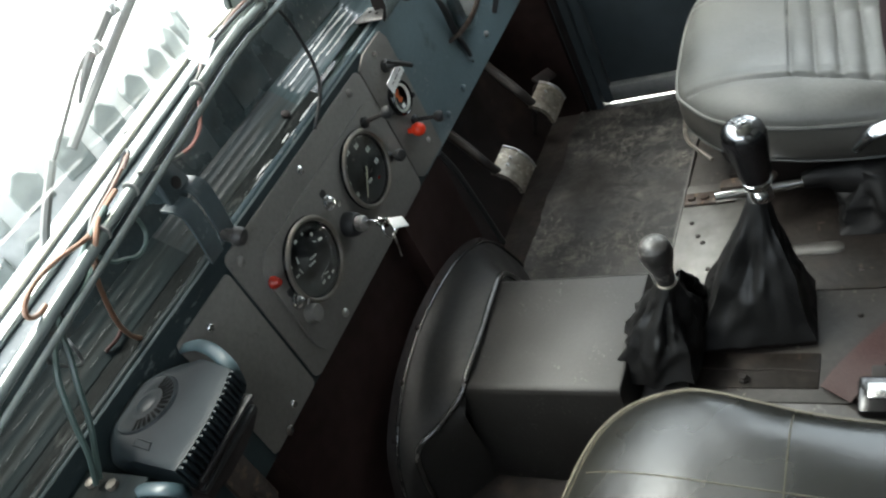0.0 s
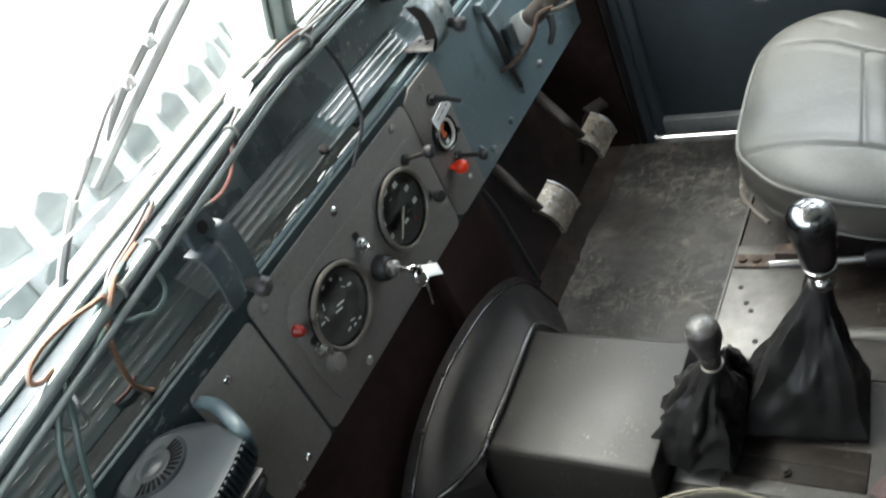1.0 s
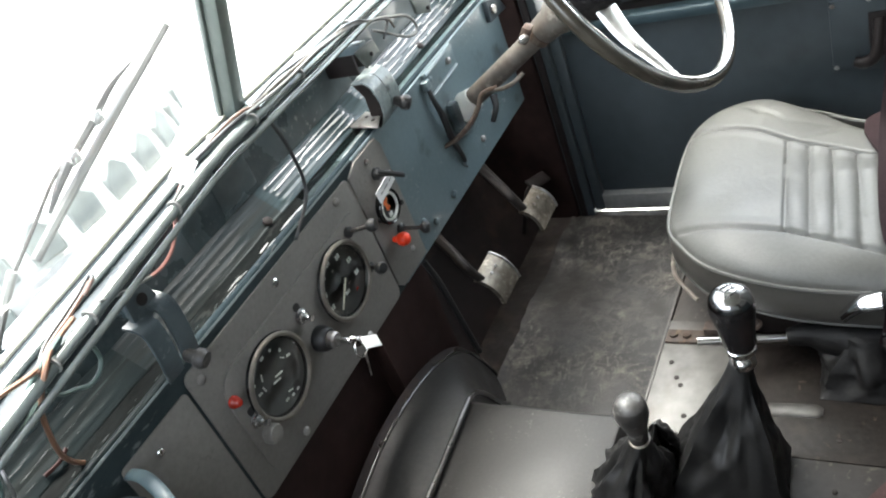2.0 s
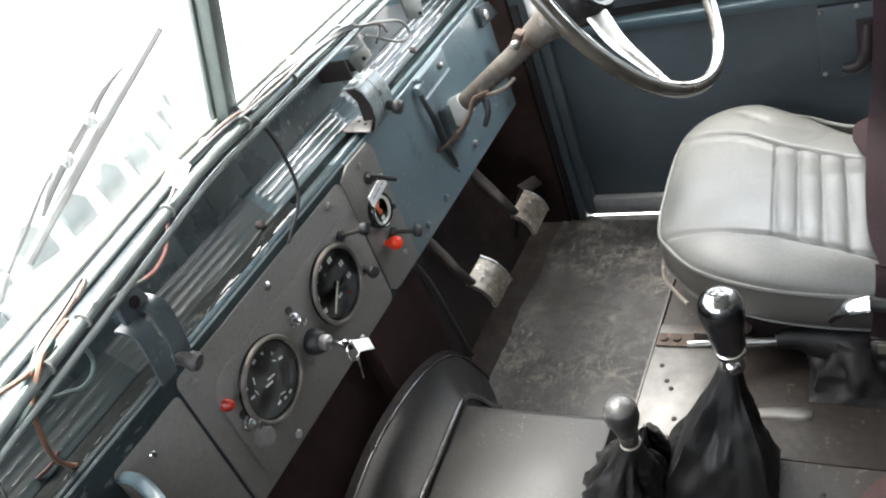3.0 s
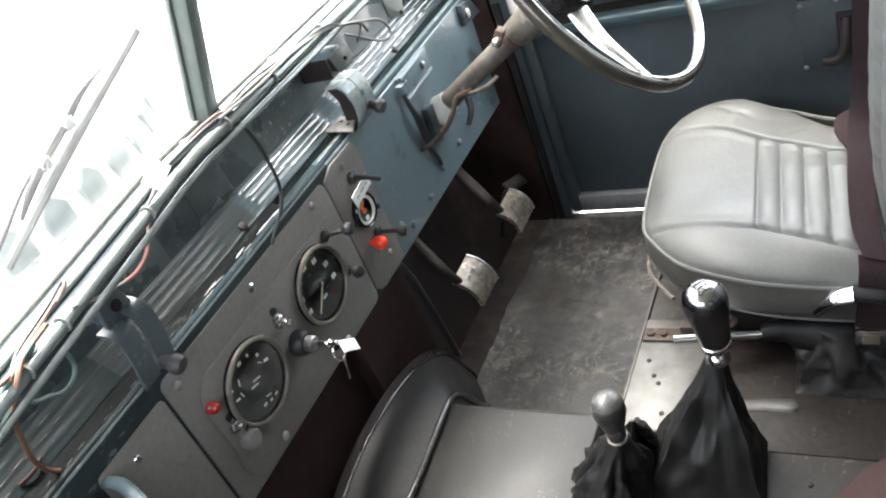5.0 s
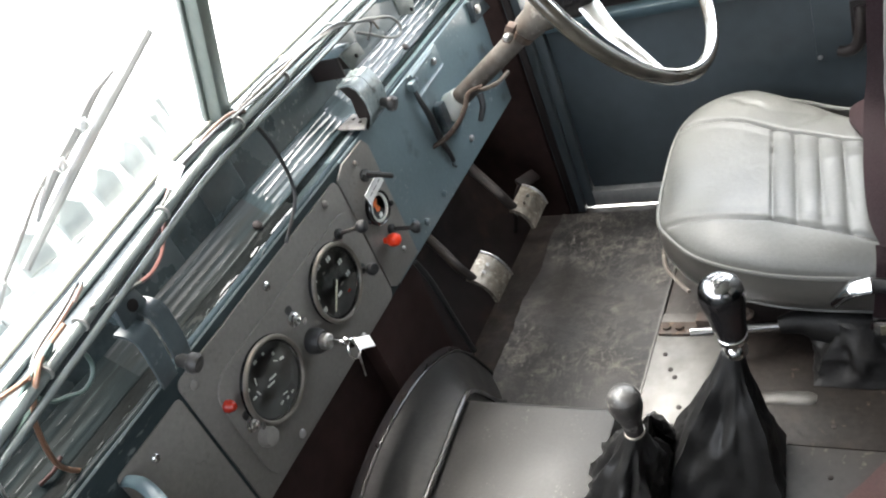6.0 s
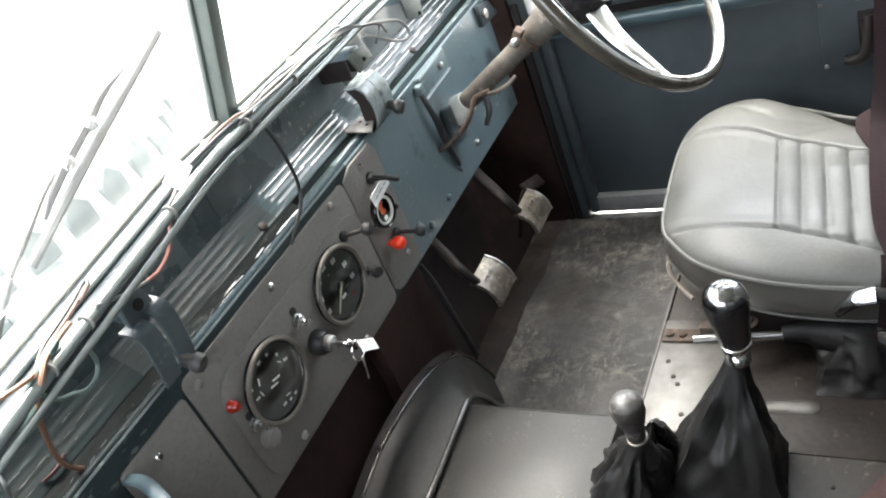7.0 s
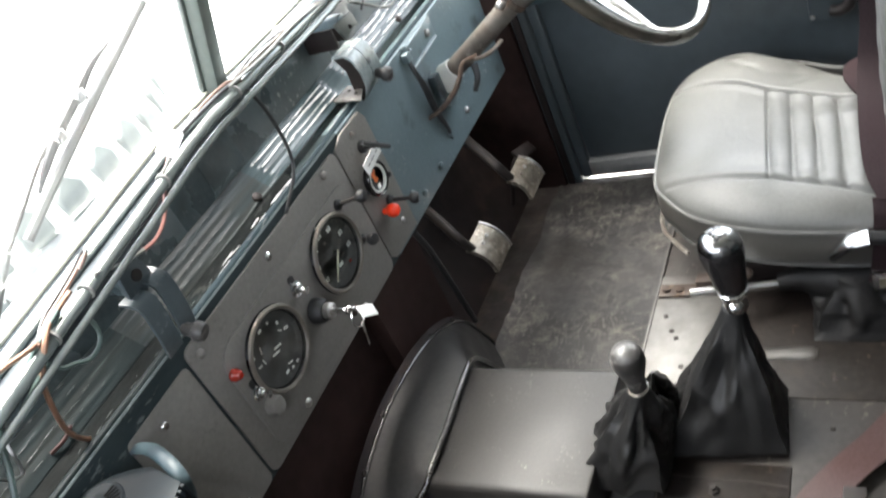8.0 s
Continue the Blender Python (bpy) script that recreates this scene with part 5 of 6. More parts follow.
for x, z, w, h, turn in ((-0.1255, 0.4200, 0.0055, 0.0032, 0), (-0.1110, 0.4180, 0.0030, 0.0030, 0), (-0.0995, 0.4070, 0.0030, 0.0036, 0), (-0.0930, 0.3930, 0.0065, 0.0030, 20), (-0.1020, 0.3980, 0.0060, 0.0014, 48), (-0.1385, 0.4040, 0.0080, 0.0014, -70), (-0.1430, 0.3915, 0.0070, 0.0014, -100), (-0.1470, 0.4150, 0.0026, 0.0026, 0), (-0.1515, 0.4055, 0.0028, 0.0028, 0), (-0.1505, 0.3920, 0.0060, 0.0022, 12), (-0.1145, 0.3600, 0.0080, 0.0014, 20), (-0.1250, 0.3560, 0.0055, 0.0026, 0), (-0.1150, 0.3530, 0.0040, 0.0026, 0), (-0.1050, 0.3525, 0.0045, 0.0026, 0), (-0.1235, 0.3840, 0.0120, 0.0018, 14), (-0.1170, 0.3880, 0.0120, 0.0018, 14)):
    part("mark", bx((-w / 2, -0.0004, -h / 2), (w / 2, 0.0004, h / 2), 0, m=Matrix.Translation((x, -0.0097, z)) @ Matrix.Rotation(radians(turn), 4, "Y")), M_MARK, cg)
part("gauge_window", prism(rounded(-0.122, -0.098, 0.349, 0.362, 0.003), "y", -0.0095, -0.0091), M_RUBBER, cg, "black fuel gauge window")


def toggle(x, z):
    t = part("toggle_switch", lathe([(0.0095, 0), (0.0095, 0.002), (0.007, 0.003), (0.007, 0.006), (0.0045, 0.008), (0.0035, 0.008)], (x, -0.0068, z), (0, -1, 0), 18), M_CHROME, ip, "chrome toggle switch")
    part("lever", tube([(x, -0.012, z), (x + 0.001, -0.017, z - 0.003), (x + 0.0015, -0.021, z - 0.004)], [0.0028, 0.0036, 0.0044], 8), M_CHROME, t)
    part("label_plate", prism(rounded(x - 0.005, x + 0.005, z + 0.008, z + 0.018, 0.004), "y", -0.0082, -0.0069), M_RUBBER, t)


toggle(-0.048, 0.409)
toggle(-0.170, 0.374)
part("warning_lamp", lathe([(0.0072, 0), (0.0072, 0.003), (0.0062, 0.004), (0.0055, 0.008), (0.0035, 0.0105), (0, 0.011)], (-0.181, -0.0068, 0.414), (0, -1, 0), 20), M_DKRED, ip, "red warning lamp lens")
part("round_knob", lathe([(0.012, 0), (0.012, 0.006), (0.0095, 0.011), (0, 0.013)], (-0.165, -0.0068, 0.3475), (0, -1, 0), 22), M_PANEL, ip, "round grey painted blanking boss")


def pull_knob(x0, z0, x1, y1, z1, r):
    k = part("pull_knob", lathe([(0.007, 0), (0.007, 0.004), (0.004, 0.006)], (x0, -0.0068, z0), (0, -1, 0), 14), M_RUBBER, ip)
    d = Vector((x1 - x0, y1 + 0.0068, z1 - z0))
    part("stalk", tube([(x0, -0.0068, z0), (x1, y1, z1)], 0.0028, 8, False), M_ARM, k)
    part("head", lathe([(r * 0.5, -0.004), (r * 0.9, 0.0), (r, 0.005), (r * 0.75, 0.009), (0, 0.010)], (x1, y1, z1), d, 18), M_RUBBER, k, "black bakelite head")


pull_knob(0.081, 0.428, 0.090, -0.036, 0.430, 0.0085)
pull_knob(0.088, 0.366, 0.080, -0.030, 0.372, 0.0085)
pull_knob(0.176, 0.360, 0.186, -0.036, 0.353, 0.0085)

# ignition with keys
ig = part("ignition_switch", lathe([(0.0158, 0), (0.0158, 0.006), (0.0142, 0.013), (0.0118, 0.016), (0.0095, 0.016)], (-0.040, -0.0068, 0.366), (0, -1, 0), 28), M_RUBBER, ip, "black ignition switch collar")
part("barrel", lathe([(0.0095, 0.010), (0.0095, 0.024), (0.0075, 0.026), (0, 0.026)], (-0.040, -0.0068, 0.366), (0, -1, 0), 20), M_STEEL, ig, "brassy lock barrel")
keys = thing("key_bunch", (-0.03, -0.035, 0.34), "ignition key with ring and blank white tag", "keys")
part("key_blade", bx((-0.042, -0.052, 0.362), (-0.038, -0.030, 0.369), 0.0006), M_CHROME, keys)
part("key_bow", lathe([(0.009, -0.001), (0.009, 0.001), (0.004, 0.001), (0.004, -0.001)], (-0.038, -0.054, 0.362), (1, 0.1, 0.2), 18), M_CHROME, keys)
part("ring", tube([(-0.034 + 0.011 * math.cos(a), -0.055, 0.349 + 0.013 * math.sin(a)) for a in [2 * math.pi * i / 28 for i in range(28)]], 0.0011, 6, closed=True), M_CHROME, keys, "steel split ring")
part("tag", bx((-0.0155, -0.001, -0.0078), (0.0155, 0.001, 0.0078), 0.0008, m=Matrix.Translation((-0.020, -0.060, 0.345)) @ Matrix.Rotation(radians(38), 4, "Y") @ Matrix.Rotation(radians(-35), 4, "X")), M_WHITE, keys, "blank white plastic tag")
part("second_key", join(tube([(-0.032, -0.055, 0.338), (-0.033, -0.052, 0.320), (-0.034, -0.049, 0.303)], [0.0026, 0.0018, 0.0014], 6, flat=0.4)), M_STEEL, keys)

# side panel: small gauge, tee handle with paper label, red knob
sg = part("small_gauge", lathe([(0.0232, 0), (0.0242, 0.004), (0.0236, 0.008), (0.0220, 0.0095), (0.0205, 0.0085), (0.0200, 0.003), (0, 0.003)], (0.170, -0.0045, 0.401), (0, -1, 0), 36), M_KNOB, ip, "small round gauge with a pale lit inner bevel")
# Pale ring stands for light caught on the inner bevel
part("lit_bevel_ring", tube([(0.170 + 0.0178 * math.cos(2 * math.pi * i / 40), -0.0106, 0.401 + 0.0178 * math.sin(2 * math.pi * i / 40)) for i in range(40)], 0.0021, 6, closed=True), M_MARK, sg, "inner bevel ring painted pale as lit")
part("face", lathe([(0.0185, 0), (0, 0)], (0.170, -0.0079, 0.401), (0, -1, 0), 30), M_FACE, sg)
for dx, dz, a in ((-0.004, 0.008, 30), (-0.001, 0.004, -20), (-0.003, 0.0, 10), (0.002, 0.009, 50), (0.001, -0.003, 70)):
    part("mark", bx((-0.0018, -0.0004, -0.0035), (0.0018, 0.0004, 0.0035), 0, m=Matrix.Translation((0.170 + dx, -0.0085, 0.401 + dz)) @ Matrix.Rotation(radians(a), 4, "Y")), M_ORANGE, sg, "orange pointer mark")
part("mark", bx((0.166, -0.0090, 0.386), (0.173, -0.0082, 0.392), 0), M_WHITE, sg)
th = part("tee_handle", lathe([(0.0085, 0), (0.0085, 0.004), (0.0045, 0.006), (0.0040, 0.026)], (0.178, -0.0045, 0.447), (0, -1, 0), 18), M_RUBBER, ip, "black tee handle")
part("grip", tube([(0.151, -0.030, 0.468), (0.174, -0.031, 0.449), (0.198, -0.030, 0.430)], [0.0030, 0.0036, 0.0034], 8), M_RUBBER, th)
LABEL = Matrix.Translation((0.166, -0.0215, 0.435)) @ Matrix.Rotation(radians(-8), 4, "Y")
part("paper_label", bx((-0.0225, -0.0005, -0.0085), (0.0225, 0.0005, 0.0085), 0, m=LABEL), M_WHITE, th, "white paper label")
for dx, w in ((-0.012, 0.007), (0.000, 0.011), (0.013, 0.006)):
    part("label_print", bx((dx - w / 2, -0.0010, -0.0006), (dx + w / 2, -0.0006, 0.0006), 0, m=LABEL), M_PANEL, th)
part("red_knob", lathe([(0.004, 0), (0.0045, 0.006), (0.0080, 0.009), (0.0096, 0.015), (0.0082, 0.021), (0.0045, 0.0242), (0, 0.025)], (0.158, -0.0045, 0.355), (0, -1, 0.05), 24), M_RED, ip, "bright red plastic knob")

# cover panel on the passenger's side of the dials
cv = thing("cover_panel", (-0.264, 0, 0.38), "plain grey painted cover panel beside the dials", "dash panel")
part("plate", prism(rounded(-0.312, -0.2155, 0.287, 0.466, 0.006), "y", -0.003, 0.003, 0.0012), M_PANEL, cv)
for x, z in ((-0.272, 0.446), (-0.256, 0.302)):
    screw(x, z, -0.003, cv, M_CHROME, 0.005)
solo("bare_bracket", join(bx((-0.374, -0.008, 0.262), (-0.340, 0.003, 0.352), 0.003), bx((-0.363, -0.024, 0.262), (-0.352, -0.007, 0.30), 0.003)), M_OLDRUST, "rusty bare bracket below the blower", "bracket")
screw_b = thing("dash_bolt", (-0.281, 0.0, 0.272), "bright bolt on the lower dash edge", "bolt")
part("head", lathe([(0.006, 0), (0.006, 0.004), (0, 0.006)], (-0.281, -0.001, 0.289), (0, -1, 0), 8), M_CHROME, screw_b)

# ---- vent levers ----
def vent_lever(x, label, bare, knob_dx, knob_z):
    v = thing("vent_lever", (x, 0, 0.53), label, "vent lever", "ventilator levers")
    part("base_plate", prism(rounded(x - 0.020, x + 0.020, 0.548, 0.594, 0.005), "y", 0.058, 0.0638, 0.001), M_WALL, v)
    part("web", join(bx((x - 0.015, 0.0045, 0.556), (x - 0.010, 0.0578, 0.584), 0.001), bx((x + 0.010, 0.0045, 0.556), (x + 0.014, 0.0578, 0.580), 0.001)), M_BLACK if bare else M_WALL, v)
    if not bare:
        plate = part("pivot_plate", prism([(x - 0.021, 0.556), (x - 0.017, 0.582), (x - 0.008, 0.589), (x + 0.010, 0.585), (x + 0.015, 0.562), (x - 0.002, 0.548)], "y", -0.002, 0.0042, 0.0012), M_LEVER, v, "blue painted pivot plate")
        part("pivot_hole", lathe([(0.0062, 0), (0.0062, 0.0006), (0, 0.0006)], (x - 0.001, -0.0021, 0.569), (0, -1, 0), 16), M_BLACK, plate)
    if bare:
        # two broad straps bent over like a half drum, closed by a dark cheek
        arc = [(0.016, 0.5500), (-0.004, 0.5495), (-0.013, 0.5410), (-0.0180, 0.5220), (-0.0165, 0.5040), (-0.0095, 0.4900), (-0.0016, 0.4830)]
        bends = [(x0, w, [(x0, y, z) for y, z in arc]) for x0, w in ((x - 0.0136, 0.0238), (x + 0.0112, 0.0232))]
        part("cheek", prism([(0.012, 0.5480)] + [(y + 0.002, z - 0.001) for y, z in arc[1:]] + [(0.004, 0.505), (0.002, 0.530)], "x", x - 0.0262, x - 0.0250), M_BLACK, v, "dark brown side cheek")
    else:
        bends = [(x + dx, w, [(x + dx - 0.002, 0.006, z0 + 0.003), (x + dx - 0.001, -0.008, z0 - 0.002), (x + dx, -0.013, z0 - 0.012), (x + dx, -0.011, z0 - 0.036), (x + dx, -0.006, z0 - 0.060), (x + dx, -0.002, z0 - 0.072)]) for dx, w, z0 in ((-0.0165, 0.022, 0.556), (0.010, 0.021, 0.560))]
    for x0, w, pts in bends:
        line = spline(pts, 6)
        bm = bmesh.new()
        rows = [[bm.verts.new(q + Vector((w * (j / 3 - 0.5), 0, 0))) for j in range(4)] for q in line]
        for a, b in zip(rows, rows[1:]):
            for j in range(3):
                bm.faces.new((a[j], a[j + 1], b[j + 1], b[j]))
        bmesh.ops.recalc_face_normals(bm, faces=bm.faces[:])
        bmesh.ops.solidify(bm, geom=bm.faces[:], thickness=0.002 if bare else 0.003)
        part("strap", bm, M_PALELEVER if bare else M_LEVER, v, "bent blue painted strap", smooth=60)
    part("knob", lathe([(0.004, 0.0), (0.0066, 0.004), (0.0070, 0.011), (0.0098, 0.014), (0.0102, 0.020), (0.0080, 0.024), (0, 0.025)], (x + knob_dx, -0.014, knob_z), (0.12, -1, -0.40), 20), M_SCUFFK, v, "worn black turned knob")
    if bare:
        part("foot", prism([(x - 0.055, -0.021), (x - 0.020, -0.006), (x - 0.010, 0.022), (x - 0.047, 0.028)], "z", 0.4995, 0.5022, 0.0006), M_STEEL, v, "bare metal foot plate")
        for hx, hy in ((-0.036, -0.004), (-0.026, 0.012)):
            part("foot_hole", lathe([(0.0028, 0), (0.0028, 0.0004), (0, 0.0004)], (x + hx, hy, 0.5022), (0, 0, 1), 10), M_BLACK, v)


vent_lever(-0.195, "blue painted ventilator lever on the ledge, passenger side", False, -0.005, 0.503)
vent_lever(0.2555, "blue painted ventilator lever on the ledge, driver side", True, 0.006, 0.506)
for pts, hook in ((((0.2156, 0.598), (0.2583, 0.594), (0.2641, 0.5725), (0.250, 0.579), (0.2272, 0.5697)), (0.243, 0.5815)), (((0.372, 0.600), (0.425, 0.598), (0.412, 0.556), (0.374, 0.572)), (0.404, 0.566))):
    rb = thing("rail_bracket", (hook[0], -0.02, 0.59), "bare metal bracket screwed below the windscreen rail", "bracket", "rail brackets")
    part("leaf", prism(list(pts), "y", -0.024, -0.020, 0.001), M_FRAME, rb)
    part("web", bx((hook[0] - 0.012, -0.021, 0.588), (hook[0] + 0.004, 0.063, 0.600), 0.002), M_BLUE, rb)
    part("hook", lathe([(0.0026, 0), (0.0026, 0.002), (0.0014, 0.003), (0, 0.003)], (hook[0], -0.024, hook[1]), (0, -1, 0), 10), M_BLACK, rb)

# ---- blower on the passenger's side ----
bl = thing("blower", (-0.39, -0.06, 0.45), "grey plastic demister blower held by teal straps", "blower")


BOSS = Vector((-0.383, -0.028, 0.474))


def blower_outline(n=18):
    pts = [(-0.4425, -0.1100), (-0.420, -0.1120), (-0.393, -0.1115), (-0.366, -0.1075), (-0.3435, -0.1010), (-0.3330, -0.060), (-0.3300, -0.030)]
    for i in range(n + 1):
        a = radians(5 + 175 * i / n)
        pts.append((BOSS.x + 0.052 * math.cos(a), BOSS.y + 0.049 * math.sin(a)))
    pts += [(-0.4365, -0.050), (-0.4395, -0.080)]
    return pts


def blower_shell():
    """Flat top with square front corners that rolls down round the back of the boss."""
    bm = bmesh.new()
    line = []
    corners = blower_outline()
    for (ax, ay), (cx, cy) in zip(corners, corners[1:] + corners[:1]):
        steps = max(1, int(math.hypot(cx - ax, cy - ay) / 0.006))
        line += [(ax + (cx - ax) * k / steps, ay + (cy - ay) * k / steps) for k in range(steps)]
    rows = []
    for r, z in [(0.02 + 0.98 * k / 22, None) for k in range(23)] + [(1.0, 0.450), (0.985, 0.446)]:
        row = []
        for x, y in line:
            qx, qy = BOSS.x + (x - BOSS.x) * r, BOSS.y - 0.012 + (y - BOSS.y + 0.012) * r
            back = min(1.0, max(0.0, (y - BOSS.y + 0.030) / 0.060))
            roll = 0.0010 * max(0, (r - 0.9) / 0.1) ** 2 + 0.021 * back * max(0, (r - 0.60) / 0.40) ** 2.2
            row.append(bm.verts.new((qx, qy, BOSS.z - roll if z is None else z)))
        rows.append(row)
    for a, b in zip(rows, rows[1:]):
        for i in range(len(line)):
            bm.faces.new((a[i], a[(i + 1) % len(line)], b[(i + 1) % len(line)], b[i]))
    bm.faces.new(rows[0])
    bm.normal_update()
    bmesh.ops.recalc_face_normals(bm, faces=bm.faces[:])
    return bm


part("housing", blower_shell(), M_FAN, bl, "grey moulded housing", smooth=50)
part("lower_case", prism([(x * 0.94 - 0.0225, y * 0.93 - 0.004) for x, y in blower_outline()], "z", 0.420, 0.447, 0.004), M_BLACK, bl, "black lower case")
boss = part("vent_boss", lathe([(0.0325, -0.0022), (0.0316, 0.0000), (0.0302, 0.0008), (0.0292, 0.0005), (0.0165, 0.0006), (0.0150, 0.0011), (0.0135, 0.0007), (0.0080, 0.0009), (0.0070, 0.0014), (0, 0.0017)], BOSS, (0, 0.052, 1), 44), M_FAN, bl, "round vent boss with moulded rings", smooth=40)
for i in range(15):
    a = radians(-8 - 11.2 * i)
    m = Matrix.Translation(BOSS) @ Matrix.Rotation(radians(-3), 4, "X") @ Matrix.Rotation(a, 4, "Z")
    part("vent_slot", bx((0.0172, -0.00125, -0.0008), (0.0284, 0.00125, 0.0011), 0, m=m), M_SLOT, boss)
part("moulded_tab", tube([(-0.4165, -0.0440, 0.4735), (-0.4205, -0.0660, 0.4743), (-0.4270, -0.0680, 0.4743), (-0.4235, -0.0450, 0.4735)], 0.0006, 6, False, closed=True), M_FAN, bl)
for i in range(17):
    x = -0.4385 + 0.0058 * i
    yf = -0.1115 + 0.0105 * max(0, (x + 0.410) / 0.0665) ** 1.6
    part("fin", bx((x - 0.0013, yf - 0.0040, 0.452), (x + 0.0013, yf + 0.004, 0.4725), 0.0005), M_FAN, bl)
part("fin_rail", bx((-0.436, -0.1155, 0.4470), (-0.352, -0.106, 0.4505), 0.001), M_RUBBER, bl)
part("fin_rail", bx((-0.438, -0.1105, 0.4330), (-0.354, -0.100, 0.4380), 0.001), M_RUBBER, bl)
part("strap", tube([(-0.306, 0.016, 0.452), (-0.3085, -0.016, 0.462), (-0.3165, -0.046, 0.472), (-0.327, -0.074, 0.472), (-0.336, -0.088, 0.458), (-0.338, -0.070, 0.430), (-0.336, 0.016, 0.412)], 0.0064, 12, flat=0.5), M_TEAL, bl, "teal painted strap")
part("strap", tube([(-0.459, -0.060, 0.462), (-0.457, -0.080, 0.466), (-0.453, -0.097, 0.463), (-0.448, -0.104, 0.454), (-0.444, -0.100, 0.443)], 0.0064, 12, flat=0.5), M_TEAL, bl, "teal painted strap")
br = part("arm_bracket", bx((-0.474, -0.078, 0.462), (-0.446, 0.004, 0.468), 0.002), M_LEDGE, bl, "dark teal mounting leaf")
for y in (-0.020, -0.046):
    part("bracket_bolt", lathe([(0.0052, 0), (0.0052, 0.004), (0, 0.006)], (-0.458, y, 0.468), (0, 0, 1), 8), M_BEZEL, br)

# ---- wiring on the windscreen rail ----
def wire(name, pts, r, m, label):
    return solo(name, tube(pts, r * 0.74, 7), m, label, "wiring")


wire("dark_wire", [(-0.12, -0.040, 0.648), (-0.05, -0.046, 0.652), (-0.008, -0.050, 0.650), (0.012, -0.040, 0.634), (0.028, -0.034, 0.598), (0.042, -0.022, 0.560), (0.052, -0.010, 0.527), (0.042, -0.008, 0.505), (0.010, -0.006, 0.484), (0.004, 0.001, 0.474)], 0.0030, M_WIRE_K, "black wire dropping from the rail to the panel")
wire("brown_wire", [(-0.12, -0.040, 0.640), (-0.10, -0.036, 0.644), (-0.05, -0.038, 0.652), (-0.015, -0.046, 0.654), (0.00, -0.052, 0.648)], 0.0026, M_WIRE_B, "brown wire along the windscreen rail")
wire("pink_wire", [(-0.10, -0.042, 0.650), (-0.128, -0.046, 0.642), (-0.146, -0.050, 0.634), (-0.154, -0.046, 0.620), (-0.168, -0.045, 0.606), (-0.186, -0.044, 0.600), (-0.202, -0.045, 0.602)], 0.0026, M_WIRE_R, "pink wire hanging from the rail")
wire("grey_wire", [(-0.202, -0.045, 0.602), (-0.218, -0.046, 0.607), (-0.233, -0.048, 0.612), (-0.26, -0.055, 0.626)], 0.0022, M_WIRE_W, "grey wire tail under the rail")
wire("grey_wire", [(-0.335, -0.050, 0.604), (-0.325, -0.045, 0.588), (-0.312, -0.040, 0.579), (-0.301, -0.040, 0.572), (-0.289, -0.040, 0.573), (-0.281, -0.040, 0.580), (-0.280, -0.042, 0.590), (-0.283, -0.046, 0.600)], 0.0026, M_WIRE_G, "looped grey green wire end")
wire("orange_wire", [(-0.315, -0.044, 0.621), (-0.325, -0.048, 0.620), (-0.338, -0.052, 0.6224), (-0.363, -0.052, 0.628), (-0.385, -0.052, 0.6295), (-0.402, -0.052, 0.6256), (-0.410, -0.052, 0.6174), (-0.404, -0.050, 0.6105), (-0.392, -0.048, 0.6095)], 0.0030, M_WIRE_O, "orange brown wire loop on the rail")
wire("brown_wire", [(-0.280, -0.046, 0.6270), (-0.300, -0.046, 0.6240), (-0.316, -0.052, 0.6235), (-0.328, -0.056, 0.6180), (-0.337, -0.048, 0.6030), (-0.345, -0.040, 0.5836), (-0.3435, -0.015, 0.5362), (-0.3301, 0.008, 0.5023), (-0.3141, 0.02, 0.48)], 0.0031, M_WIRE_O, "brown wire dropping to the ledge")
wire("red_wire", [(-0.350, 0.026, 0.505), (-0.335, 0.022, 0.506), (-0.322, 0.026, 0.507)], 0.0026, M_DULLRED, "short red wire end on the ledge")
wire("green_cable", [(-0.300, -0.050, 0.626), (-0.330, -0.050, 0.6190), (-0.356, -0.044, 0.6071), (-0.371, -0.040, 0.6057), (-0.384, -0.040, 0.5960), (-0.394, -0.040, 0.5834), (-0.405, -0.040, 0.5622), (-0.417, -0.040, 0.5424), (-0.430, -0.038, 0.515), (-0.445, -0.034, 0.490), (-0.455, -0.030, 0.472)], 0.0034, M_WIRE_G, "green cable hanging to the blower bracket")
wire("green_cable", [(-0.300, -0.048, 0.624), (-0.322, -0.048, 0.6120), (-0.345, -0.042, 0.5950), (-0.378, -0.040, 0.5857), (-0.402, -0.040, 0.5814), (-0.414, -0.040, 0.5711), (-0.426, -0.040, 0.5553), (-0.440, -0.040, 0.526), (-0.450, -0.038, 0.498), (-0.460, -0.030, 0.472)], 0.0034, M_WIRE_G, "green cable hanging to the blower bracket")
wire("dark_wire", [(-0.335, -0.050, 0.616), (-0.350, -0.048, 0.610), (-0.37, -0.050, 0.606), (-0.388, -0.050, 0.597), (-0.392, -0.046, 0.586), (-0.41, -0.034, 0.577), (-0.415, -0.030, 0.568)], 0.0018, M_WIRE_K, "black wire bunched below the rail")
wire("grey_wire", [(-0.415, -0.03, 0.571), (-0.404, -0.028, 0.551), (-0.394, -0.026, 0.546), (-0.388, -0.020, 0.556), (-0.378, 0.0, 0.56)], 0.0020, M_WIRE_W, "thin grey wire ends by the wall")
